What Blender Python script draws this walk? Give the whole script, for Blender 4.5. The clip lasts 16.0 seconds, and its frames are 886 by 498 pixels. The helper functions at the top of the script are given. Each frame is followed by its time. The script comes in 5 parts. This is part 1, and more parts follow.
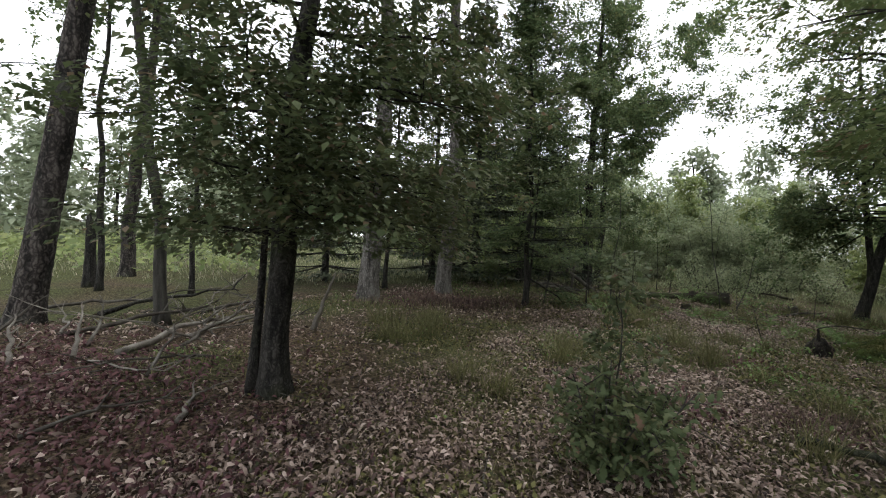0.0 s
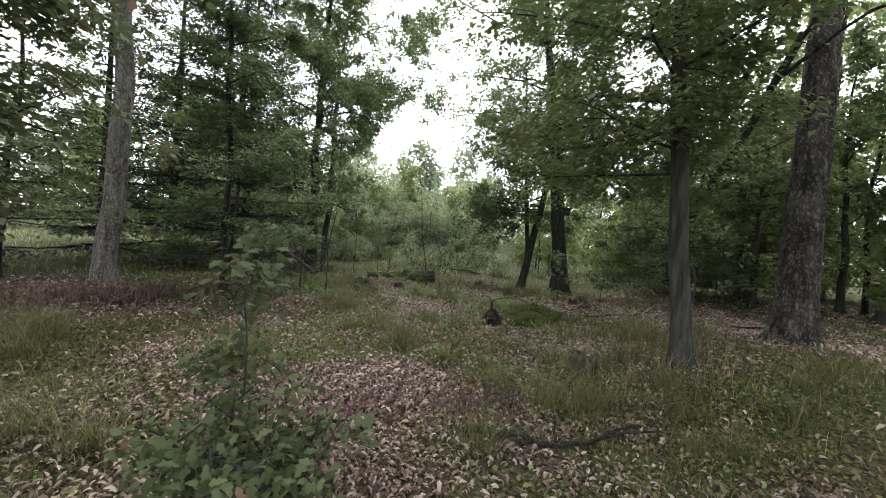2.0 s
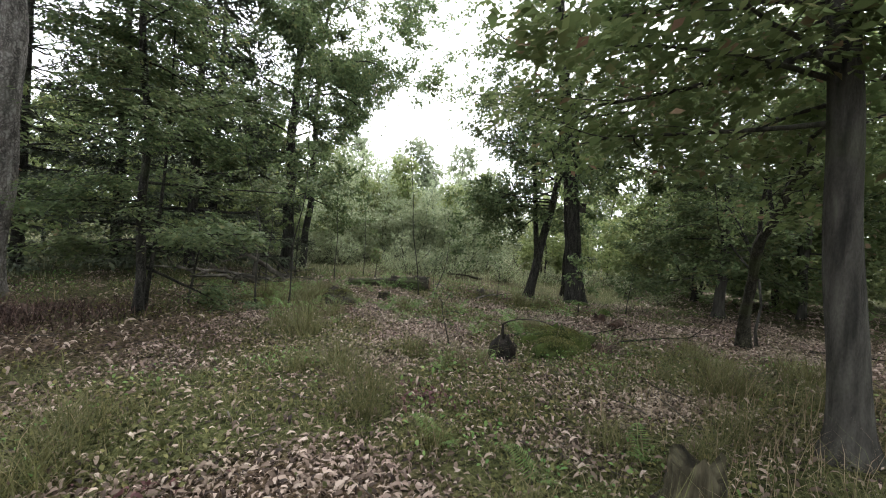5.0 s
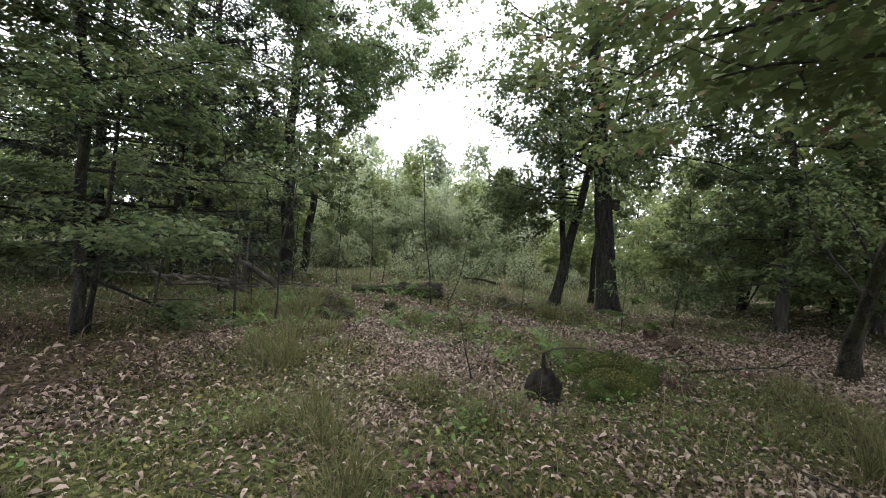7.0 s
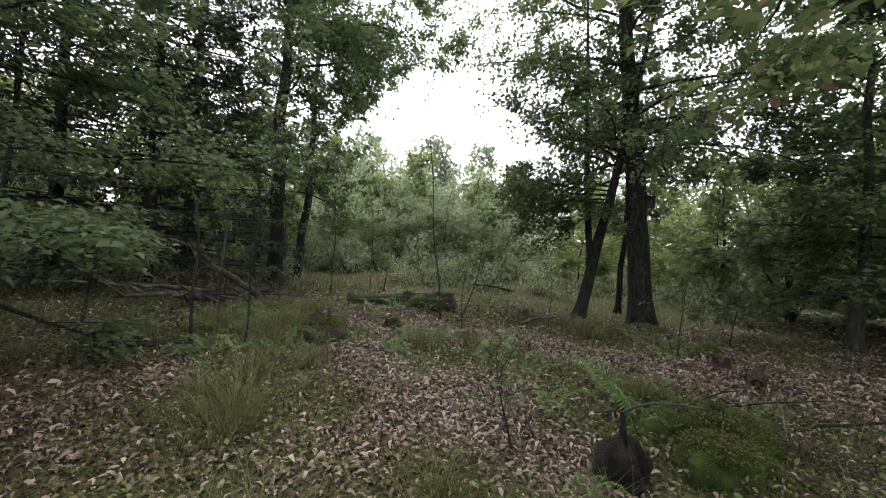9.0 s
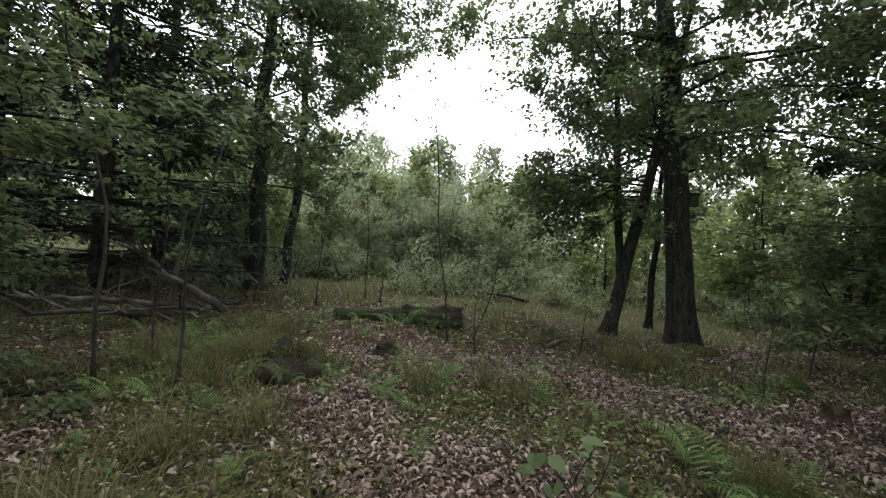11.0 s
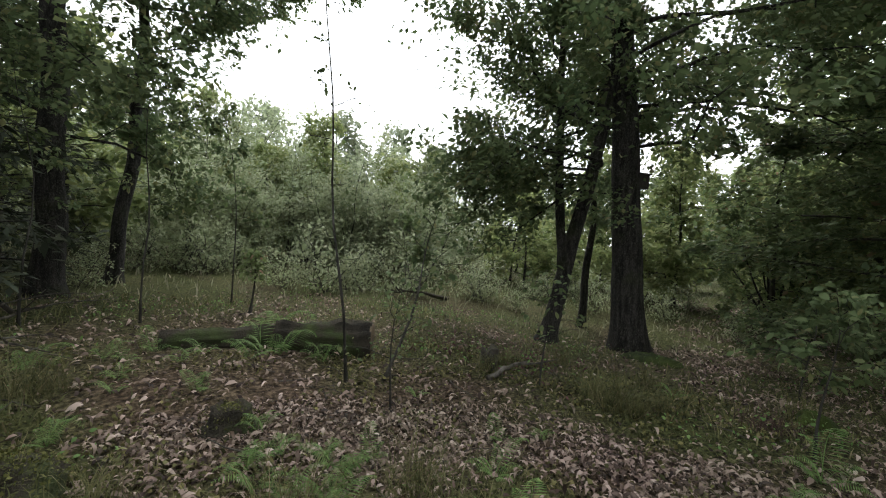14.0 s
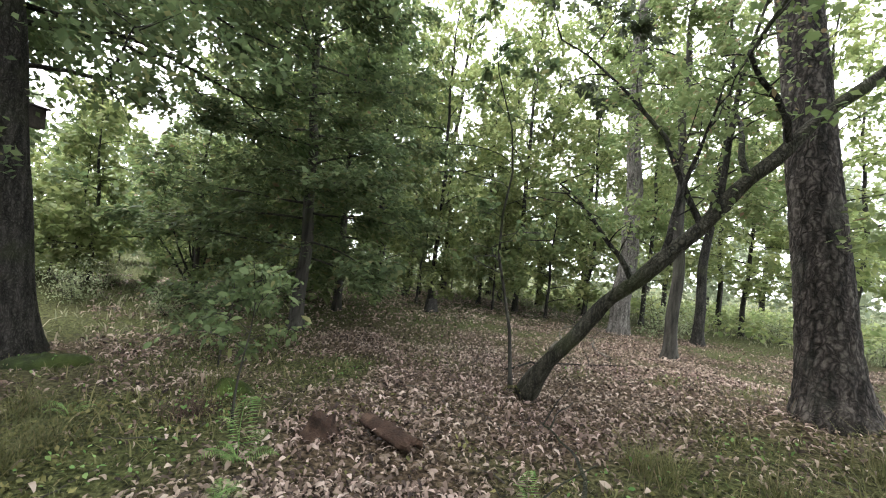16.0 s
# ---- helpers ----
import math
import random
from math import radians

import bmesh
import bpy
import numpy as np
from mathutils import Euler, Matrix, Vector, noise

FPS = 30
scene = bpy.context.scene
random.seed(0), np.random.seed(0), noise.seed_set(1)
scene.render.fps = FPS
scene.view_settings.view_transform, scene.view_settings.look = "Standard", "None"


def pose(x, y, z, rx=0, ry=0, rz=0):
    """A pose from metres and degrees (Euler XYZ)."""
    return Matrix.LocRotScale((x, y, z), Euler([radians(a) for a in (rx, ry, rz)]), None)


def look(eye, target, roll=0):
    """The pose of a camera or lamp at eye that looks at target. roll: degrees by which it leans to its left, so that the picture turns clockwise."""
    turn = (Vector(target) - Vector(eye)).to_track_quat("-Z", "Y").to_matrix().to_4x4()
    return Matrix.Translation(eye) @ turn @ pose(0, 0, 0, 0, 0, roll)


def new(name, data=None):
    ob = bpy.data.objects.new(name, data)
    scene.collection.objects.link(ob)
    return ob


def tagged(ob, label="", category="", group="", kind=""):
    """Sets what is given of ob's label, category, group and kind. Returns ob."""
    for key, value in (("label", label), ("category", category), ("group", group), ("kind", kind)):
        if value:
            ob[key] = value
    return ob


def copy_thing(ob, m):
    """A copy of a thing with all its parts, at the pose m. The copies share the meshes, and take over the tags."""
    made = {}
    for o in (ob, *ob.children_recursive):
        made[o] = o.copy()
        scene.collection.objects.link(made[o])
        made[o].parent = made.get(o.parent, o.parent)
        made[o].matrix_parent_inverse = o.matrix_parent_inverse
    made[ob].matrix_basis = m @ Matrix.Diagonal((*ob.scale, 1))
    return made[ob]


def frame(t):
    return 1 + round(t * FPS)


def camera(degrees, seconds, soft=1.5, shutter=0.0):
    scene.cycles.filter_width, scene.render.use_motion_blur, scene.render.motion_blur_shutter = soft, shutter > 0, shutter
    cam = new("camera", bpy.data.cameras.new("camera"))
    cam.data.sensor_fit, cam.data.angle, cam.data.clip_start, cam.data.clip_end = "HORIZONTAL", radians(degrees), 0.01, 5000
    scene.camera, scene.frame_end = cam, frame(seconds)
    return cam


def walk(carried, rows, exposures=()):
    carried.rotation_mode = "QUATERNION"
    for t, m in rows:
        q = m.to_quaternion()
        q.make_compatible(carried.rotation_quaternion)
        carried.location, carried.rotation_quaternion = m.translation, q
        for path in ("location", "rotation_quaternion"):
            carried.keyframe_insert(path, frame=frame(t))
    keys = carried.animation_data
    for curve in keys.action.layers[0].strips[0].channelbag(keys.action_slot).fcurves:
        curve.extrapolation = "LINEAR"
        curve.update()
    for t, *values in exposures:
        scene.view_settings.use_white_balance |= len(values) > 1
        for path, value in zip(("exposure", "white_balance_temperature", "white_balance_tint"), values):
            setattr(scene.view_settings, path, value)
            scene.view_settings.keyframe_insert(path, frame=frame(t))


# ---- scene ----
cam = camera(92.2, 16.0, soft=1.1)
METRES, EYE, TILT, LEAN, TURN = 10.8, 1.5, 0.0, 0.0, -16.1
ROWS = [
    (0.0, 0.0, 0.0, 0.0, 0.06, -1.24, -2.91),
    (0.5, 0.0184, 0.0121, -0.002, -14.89, -1.29, -3.93),
    (1.0, 0.0386, 0.0365, -0.0025, -25.91, -1.48, -4.5),
    (1.5, 0.06, 0.059, -0.0039, -31.45, -1.67, -4.65),
    (2.0, 0.0834, 0.0804, -0.0006, -33.78, -1.68, -4.64),
    (2.5, 0.1034, 0.1047, -0.0031, -34.23, -1.64, -4.66),
    (3.0, 0.1229, 0.1314, -0.0001, -34.33, -1.52, -4.64),
    (3.5, 0.1425, 0.1587, -0.0032, -34.36, -1.46, -4.72),
    (4.0, 0.1618, 0.1836, -0.0032, -34.35, -1.42, -4.73),
    (6.5, 0.2485, 0.3253, -0.0032, -32.82, -1.64, -4.63),
    (7.0, 0.2641, 0.3517, -0.0035, -32.39, -1.55, -4.62),
    (7.5, 0.2763, 0.3838, -0.0036, -32.11, -1.5, -4.62),
    (8.0, 0.2919, 0.4127, -0.0028, -31.95, -1.37, -4.58),
    (8.5, 0.3099, 0.4392, -0.0029, -31.91, -1.28, -4.6),
    (9.0, 0.3243, 0.4727, -0.0072, -31.92, -1.15, -4.61),
    (11.5, 0.4105, 0.6231, -0.0082, -31.26, -0.64, -5.13),
    (12.0, 0.4266, 0.6543, -0.0049, -30.81, -0.84, -5.24),
    (12.5, 0.4421, 0.6866, -0.0066, -30.54, -1.1, -5.26),
    (13.0, 0.4604, 0.7159, -0.0091, -31.57, -1.32, -5.22),
    (13.5, 0.4811, 0.742, -0.0075, -35.43, -1.49, -5.28),
    (14.0, 0.5048, 0.7644, -0.0082, -44.19, -1.44, -5.52),
    (14.5, 0.5298, 0.7722, -0.0056, -56.87, -1.13, -5.96),
    (15.0, 0.5551, 0.7748, -0.0028, -74.8, -0.33, -6.5),
    (15.5, 0.571, 0.7754, -0.0043, -93.07, 0.84, -6.56),
    (16.0, 0.5758, 0.7742, -0.0034, -112.15, 1.94, -6.23),
]
EXPOSURES = ((0.0, 1.4), (1.5, 2.0), (4.0, 2.2), (7.0, 2.15), (9.0, 1.9), (11.5, 1.7), (13.0, 1.82), (14.5, 1.72), (15.2, 2.2), (16.0, 3.0))
walk(cam, [(t, pose(0, 0, EYE, TILT, LEAN, TURN) @ pose(METRES * x, METRES * y, METRES * z, 90 + pitch, roll, yaw)) for t, x, y, z, yaw, pitch, roll in ROWS], exposures=EXPOSURES)

# ---- world and light: an even overcast sky ----
world = bpy.data.worlds.new("overcast")
scene.world = world
world.use_nodes = True
wn, wl = world.node_tree.nodes, world.node_tree.links
wn.clear()
sky = wn.new("ShaderNodeTexSky")
sky.sky_type, sky.sun_disc = "NISHITA", False
sky.sun_elevation, sky.sun_rotation = radians(55), radians(60)
sky_bg = wn.new("ShaderNodeBackground")
sky_bg.inputs["Strength"].default_value = 0.06
cloud_bg = wn.new("ShaderNodeBackground")
cloud_bg.inputs["Color"].default_value = (0.93, 0.96, 1.0, 1)
cloud_bg.inputs["Strength"].default_value = 1.0
wmix = wn.new("ShaderNodeMixShader")
wmix.inputs[0].default_value = 0.85
wout = wn.new("ShaderNodeOutputWorld")
wl.new(sky.outputs[0], sky_bg.inputs["Color"])
wl.new(sky_bg.outputs[0], wmix.inputs[1])
wl.new(cloud_bg.outputs[0], wmix.inputs[2])
wl.new(wmix.outputs[0], wout.inputs["Surface"])
sun = new("sun", bpy.data.lights.new("sun", "SUN"))
sun.data.energy, sun.data.angle, sun.data.color = 0.8, radians(25), (1.0, 0.97, 0.92)
sun.matrix_world = look((0, 0, 30), (0 - 15 * math.sin(radians(60)), 0 - 15 * math.cos(radians(60)), 8))


# ---- materials ----
def material(name):
    m = bpy.data.materials.new(name)
    m.use_nodes = True
    nt = m.node_tree
    return m, nt.nodes, nt.links, nt.nodes["Principled BSDF"]


def ramp(nodes, stops):
    r = nodes.new("ShaderNodeValToRGB")
    while len(r.color_ramp.elements) < len(stops):
        r.color_ramp.elements.new(0.5)
    for e, (p, c) in zip(r.color_ramp.elements, stops):
        e.position, e.color = p, (*c, 1)
    return r


def noise_node(nodes, links, scale, detail=4.0, stretch=(1, 1, 1), coord="Object"):
    tc, mp = nodes.new("ShaderNodeTexCoord"), nodes.new("ShaderNodeMapping")
    mp.inputs["Scale"].default_value = stretch
    n = nodes.new("ShaderNodeTexNoise")
    n.inputs["Scale"].default_value, n.inputs["Detail"].default_value = scale, detail
    links.new(tc.outputs[coord], mp.inputs["Vector"])
    links.new(mp.outputs[0], n.inputs["Vector"])
    return n


def mix_rgb(nodes, links, fac, a, b, blend="MIX"):
    m = nodes.new("ShaderNodeMix")
    m.data_type, m.blend_type = "RGBA", blend
    for sock, v in ((m.inputs[0], fac), (m.inputs[6], a), (m.inputs[7], b)):
        if isinstance(v, (int, float)):
            sock.default_value = v
        elif isinstance(v, tuple):
            sock.default_value = (*v, 1)
        else:
            links.new(v, sock)
    return m.outputs[2]


def bump(nodes, links, bsdf, height, strength, distance):
    b = nodes.new("ShaderNodeBump")
    b.inputs["Strength"].default_value, b.inputs["Distance"].default_value = strength, distance
    links.new(height, b.inputs["Height"])
    links.new(b.outputs[0], bsdf.inputs["Normal"])


def leaf_material(name, stops, through_light=0.35, rough=0.6, spread=0.15, rich=0.80):
    m, n, l, b = material(name)
    geo, info = n.new("ShaderNodeNewGeometry"), n.new("ShaderNodeObjectInfo")
    r = ramp(n, stops)
    l.new(geo.outputs["Random Per Island"], r.inputs[0])
    big = noise_node(n, l, 0.9, 2)
    shade = n.new("ShaderNodeMapRange")
    shade.inputs["To Min"].default_value, shade.inputs["To Max"].default_value = 1 - spread, 1 + spread
    l.new(info.outputs["Random"], shade.inputs["Value"])
    tone = n.new("ShaderNodeHueSaturation")
    l.new(r.outputs[0], tone.inputs["Color"])
    tone.inputs["Saturation"].default_value = rich
    l.new(shade.outputs[0], tone.inputs["Value"])
    warm = n.new("ShaderNodeMapRange")
    warm.inputs["From Min"].default_value, warm.inputs["From Max"].default_value = 0.3, 0.7
    warm.inputs["To Min"].default_value, warm.inputs["To Max"].default_value = 0.454, 0.486
    l.new(big.outputs["Fac"], warm.inputs["Value"])
    l.new(warm.outputs[0], tone.inputs["Hue"])
    l.new(tone.outputs[0], b.inputs["Base Color"])
    b.inputs["Roughness"].default_value = rough
    b.inputs["Specular IOR Level"].default_value = 0.18
    t = n.new("ShaderNodeBsdfTranslucent")
    l.new(tone.outputs[0], t.inputs["Color"])
    mx = n.new("ShaderNodeMixShader")
    mx.inputs[0].default_value = through_light
    l.new(b.outputs[0], mx.inputs[1])
    l.new(t.outputs[0], mx.inputs[2])
    l.new(mx.outputs[0], n["Material Output"].inputs["Surface"])
    return m


def bark_material(name, dark, mid, light, moss=0.0, plates=False, scale=1.0):
    m, n, l, b = material(name)
    furrow = noise_node(n, l, 9 * scale, 5, (1, 1, 0.16))
    grain = noise_node(n, l, 60 * scale, 4, (1, 1, 0.4))
    blotch = noise_node(n, l, 1.7, 4)
    r = ramp(n, [(0.33, dark), (0.5, mid), (0.72, light)])
    height = furrow.outputs["Fac"]
    if plates:
        mp = furrow.inputs["Vector"].links[0].from_node
        warp = noise_node(n, l, 5.0, 3)
        shift = n.new("ShaderNodeVectorMath")
        shift.operation = "MULTIPLY_ADD"
        shift.inputs[1].default_value = (0.22, 0.22, 0.3)
        l.new(warp.outputs["Color"], shift.inputs[0])
        l.new(mp.outputs[0], shift.inputs[2])
        vo = n.new("ShaderNodeTexVoronoi")
        vo.feature = "DISTANCE_TO_EDGE"
        vo.inputs["Scale"].default_value = 17 * scale
        l.new(shift.outputs[0], vo.inputs["Vector"])
        mp.inputs["Scale"].default_value = (1, 1, 0.2)
        edge = n.new("ShaderNodeMapRange")
        edge.inputs["From Max"].default_value = 0.35
        l.new(vo.outputs["Distance"], edge.inputs["Value"])
        mul = n.new("ShaderNodeMath")
        mul.operation = "MULTIPLY_ADD"
        mul.inputs[1].default_value = 0.28
        l.new(edge.outputs[0], mul.inputs[0])
        half = n.new("ShaderNodeMath")
        half.operation = "MULTIPLY"
        half.inputs[1].default_value = 0.75
        l.new(furrow.outputs["Fac"], half.inputs[0])
        l.new(half.outputs[0], mul.inputs[2])
        height = mul.outputs[0]
    l.new(height, r.inputs[0])
    col = mix_rgb(n, l, 0.5, r.outputs[0], grain.outputs["Fac"], "OVERLAY")
    pale = ramp(n, [(0.52, (0, 0, 0)), (0.7, (1, 1, 1))])
    l.new(blotch.outputs["Fac"], pale.inputs[0])
    fade = n.new("ShaderNodeMath")
    fade.operation = "MULTIPLY"
    fade.inputs[1].default_value = 0.35 + moss
    l.new(pale.outputs[0], fade.inputs[0])
    lichen = (0.045, 0.055, 0.022) if moss else (0.11, 0.115, 0.095)
    col = mix_rgb(n, l, fade.outputs[0], col, lichen)
    l.new(col, b.inputs["Base Color"])
    b.inputs["Roughness"].default_value = 0.9
    b.inputs["Specular IOR Level"].default_value = 0.2
    add = n.new("ShaderNodeMath")
    add.operation = "MULTIPLY_ADD"
    add.inputs[1].default_value = 0.25
    l.new(grain.outputs["Fac"], add.inputs[0])
    l.new(height, add.inputs[2])
    bump(n, l, b, add.outputs[0], 0.9, 0.03)
    return m


def rough_material(name, stops, scale, fine=80.0, bump_by=0.02, rough=0.95, stretch=(1, 1, 1)):
    m, n, l, b = material(name)
    big, small = noise_node(n, l, scale, 5, stretch), noise_node(n, l, fine, 4, stretch)
    r = ramp(n, stops)
    l.new(big.outputs["Fac"], r.inputs[0])
    l.new(mix_rgb(n, l, 0.6, r.outputs[0], small.outputs["Fac"], "OVERLAY"), b.inputs["Base Color"])
    b.inputs["Roughness"].default_value = rough
    b.inputs["Specular IOR Level"].default_value = 0.2
    bump(n, l, b, small.outputs["Fac"], 0.8, bump_by)
    return m


OAK_LEAF = leaf_material("oak_leaf", [(0.0, (0.05, 0.10, 0.03)), (0.5, (0.075, 0.14, 0.043)), (0.85, (0.105, 0.18, 0.055)), (1.0, (0.16, 0.18, 0.055))], 0.5)
BEECH_LEAF = leaf_material("beech_leaf", [(0.0, (0.075, 0.14, 0.035)), (0.6, (0.11, 0.19, 0.05)), (0.93, (0.15, 0.23, 0.065)), (1.0, (0.24, 0.16, 0.07))], 0.45)
# greens raised above OAK_LEAF to stand in for back light through young leaves
BRIGHT_LEAF = leaf_material("bright_leaf", [(0.0, (0.11, 0.18, 0.045)), (0.6, (0.16, 0.25, 0.06)), (1.0, (0.24, 0.32, 0.09))], 0.5)
DARK_LEAF = leaf_material("dark_leaf", [(0.0, (0.045, 0.08, 0.025)), (0.6, (0.065, 0.105, 0.035)), (0.92, (0.09, 0.12, 0.04)), (1.0, (0.17, 0.12, 0.055))], 0.38)
WILLOW_LEAF = leaf_material("willow_leaf", [(0.0, (0.16, 0.23, 0.10)), (0.5, (0.22, 0.30, 0.145)), (1.0, (0.31, 0.38, 0.21))], 0.5)
# pale greyed green: distance haze is put into this leaf colour
HAZE_LEAF = leaf_material("haze_leaf", [(0.0, (0.13, 0.18, 0.10)), (0.5, (0.18, 0.24, 0.13)), (1.0, (0.23, 0.29, 0.17))], 0.45)
NEEDLE = leaf_material("needle", [(0.0, (0.025, 0.042, 0.02)), (0.6, (0.038, 0.06, 0.028)), (1.0, (0.06, 0.08, 0.035))], 0.15, 0.6)
PINE_NEEDLE = leaf_material("pine_needle", [(0.0, (0.05, 0.075, 0.04)), (1.0, (0.08, 0.12, 0.06))], 0.2, 0.6)
FERN_LEAF = leaf_material("fern_leaf", [(0.0, (0.07, 0.17, 0.05)), (0.6, (0.11, 0.23, 0.075)), (1.0, (0.17, 0.28, 0.10))], 0.4, rich=1.0)
GRASS = leaf_material("grass", [(0.0, (0.048, 0.064, 0.022)), (0.45, (0.095, 0.113, 0.041)), (0.85, (0.155, 0.162, 0.068)), (1.0, (0.26, 0.23, 0.12))], 0.35, 0.6, rich=0.95)
PALE_GRASS = leaf_material("pale_grass", [(0.0, (0.13, 0.155, 0.075)), (0.45, (0.19, 0.215, 0.11)), (0.8, (0.25, 0.265, 0.15)), (1.0, (0.36, 0.32, 0.21))], 0.35, 0.6)
STRAW = leaf_material("straw", [(0.0, (0.20, 0.15, 0.07)), (0.6, (0.28, 0.22, 0.11)), (1.0, (0.36, 0.30, 0.16))], 0.3, 0.6)
LITTER = leaf_material("litter", [(0.0, (0.020, 0.013, 0.009)), (0.28, (0.105, 0.076, 0.048)), (0.58, (0.205, 0.155, 0.102)), (0.85, (0.325, 0.255, 0.178)), (1.0, (0.44, 0.365, 0.275))], 0.12, 0.65, 0.05)
CUSHION = leaf_material("cushion_moss", [(0.0, (0.026, 0.035, 0.008)), (0.5, (0.068, 0.084, 0.02)), (1.0, (0.125, 0.14, 0.038))], 0.2, 0.7, 0.05, 0.95)
SPRIG = leaf_material("moss_sprig", [(0.0, (0.020, 0.024, 0.009)), (0.4, (0.065, 0.075, 0.027)), (0.75, (0.12, 0.13, 0.052)), (1.0, (0.19, 0.19, 0.075))], 0.15, 0.7, 0.05, 1.05)
DRY_BROWN = leaf_material("dry_brown", [(0.0, (0.035, 0.022, 0.014)), (0.6, (0.085, 0.054, 0.034)), (1.0, (0.16, 0.11, 0.07))], 0.2, 0.7, 0.05)
RUSTY = leaf_material("rusty_litter", [(0.0, (0.05, 0.02, 0.016)), (1.0, (0.13, 0.058, 0.045))], 0.1, 0.7)
PINE_BARK = bark_material("pine_bark", (0.009, 0.008, 0.007), (0.036, 0.030, 0.027), (0.105, 0.092, 0.082), plates=True)
GREY_BARK = bark_material("grey_pine_bark", (0.036, 0.033, 0.03), (0.11, 0.10, 0.09), (0.205, 0.195, 0.18), plates=True, scale=1.3)
OAK_BARK = bark_material("oak_bark", (0.008, 0.007, 0.0065), (0.026, 0.024, 0.021), (0.058, 0.054, 0.048), 0.1, plates=True, scale=1.9)
SMOOTH_BARK = bark_material("smooth_bark", (0.015, 0.014, 0.012), (0.04, 0.037, 0.032), (0.074, 0.07, 0.06), 0.12, scale=1.6)
PALE_WOOD = rough_material("pale_wood", [(0.3, (0.06, 0.05, 0.042)), (0.55, (0.15, 0.135, 0.115)), (0.75, (0.28, 0.26, 0.23))], 6, 90, 0.01, 0.9, (1, 1, 0.5))
DEAD_WOOD = rough_material("dead_wood", [(0.3, (0.03, 0.025, 0.02)), (0.55, (0.075, 0.067, 0.056)), (0.75, (0.17, 0.156, 0.135))], 6, 90, 0.01, 0.9, (1, 1, 0.5))
ROTTEN = rough_material("rotten_wood", [(0.3, (0.022, 0.014, 0.011)), (0.55, (0.055, 0.033, 0.024)), (0.75, (0.11, 0.07, 0.05))], 8, 70, 0.02)
MOSS = rough_material("moss", [(0.3, (0.014, 0.019, 0.008)), (0.5, (0.035, 0.05, 0.014)), (0.75, (0.075, 0.095, 0.026))], 5, 120, 0.03)
MOSS_BRIGHT = rough_material("bright_moss", [(0.3, (0.012, 0.018, 0.005)), (0.5, (0.04, 0.058, 0.012)), (0.75, (0.08, 0.105, 0.024))], 5, 120, 0.03)
MOSSY_LOG = rough_material("mossy_log_bark", [(0.35, (0.016, 0.014, 0.011)), (0.5, (0.04, 0.034, 0.025)), (0.62, (0.04, 0.052, 0.02)), (0.8, (0.075, 0.09, 0.032))], 3.5, 70, 0.03)
STUMP_WOOD = rough_material("stump_wood", [(0.3, (0.013, 0.011, 0.007)), (0.5, (0.042, 0.036, 0.022)), (0.7, (0.09, 0.08, 0.05))], 14, 60, 0.02, 0.95, (1, 1, 0.2))
NEAR_BLACK = rough_material("dark_burl", [(0.35, (0.008, 0.007, 0.006)), (0.7, (0.03, 0.024, 0.02))], 9, 60, 0.04)
END_GRAIN = rough_material("end_grain", [(0.35, (0.06, 0.045, 0.03)), (0.7, (0.16, 0.12, 0.08))], 12, 80, 0.01)
BOX_WOOD = rough_material("box_wood", [(0.3, (0.035, 0.03, 0.027)), (0.7, (0.08, 0.07, 0.06))], 7, 60, 0.006)


def ground_material():
    m, n, l, b = material("forest_floor")
    att = n.new("ShaderNodeAttribute")
    att.attribute_name = "cover"
    mid, fine, spots = noise_node(n, l, 1.6, 5), noise_node(n, l, 26, 5), noise_node(n, l, 95, 3)
    litter = ramp(n, [(0.34, (0.016, 0.011, 0.008)), (0.5, (0.065, 0.046, 0.030)), (0.64, (0.13, 0.094, 0.064)), (0.78, (0.20, 0.155, 0.11))])
    l.new(fine.outputs["Fac"], litter.inputs[0])
    green = ramp(n, [(0.34, (0.014, 0.016, 0.007)), (0.5, (0.052, 0.058, 0.021)), (0.72, (0.115, 0.120, 0.049))])
    l.new(fine.outputs["Fac"], green.inputs[0])
    add = n.new("ShaderNodeMath")
    add.operation = "MULTIPLY_ADD"
    add.inputs[1].default_value, add.inputs[2].default_value = 0.5, -0.25
    l.new(mid.outputs["Fac"], add.inputs[0])
    both = n.new("ShaderNodeMath")
    both.operation, both.use_clamp = "ADD", True
    l.new(att.outputs["Fac"], both.inputs[0])
    l.new(add.outputs[0], both.inputs[1])
    col = mix_rgb(n, l, both.outputs[0], litter.outputs[0], green.outputs[0])
    col = mix_rgb(n, l, 0.5, col, spots.outputs["Fac"], "OVERLAY")
    l.new(col, b.inputs["Base Color"])
    b.inputs["Roughness"].default_value, b.inputs["Specular IOR Level"].default_value = 1.0, 0.1
    bump(n, l, b, fine.outputs["Fac"], 1.0, 0.06)
    return m


FLOOR = ground_material()


# ---- mesh helpers ----
def np_mesh(name, v, q, mat, smooth=True):
    """A mesh from arrays of vertices and four-cornered faces."""
    v, q = np.asarray(v, np.float32), np.asarray(q, np.int32)
    me = bpy.data.meshes.new(name)
    me.vertices.add(len(v))
    me.vertices.foreach_set("co", v.ravel())
    me.loops.add(q.size)
    me.loops.foreach_set("vertex_index", q.ravel())
    me.polygons.add(len(q))
    me.polygons.foreach_set("loop_start", np.arange(0, q.size, 4, dtype=np.int32))
    me.polygons.foreach_set("use_smooth", np.full(len(q), smooth))
    me.update(calc_edges=True)
    me.materials.append(mat)
    return me


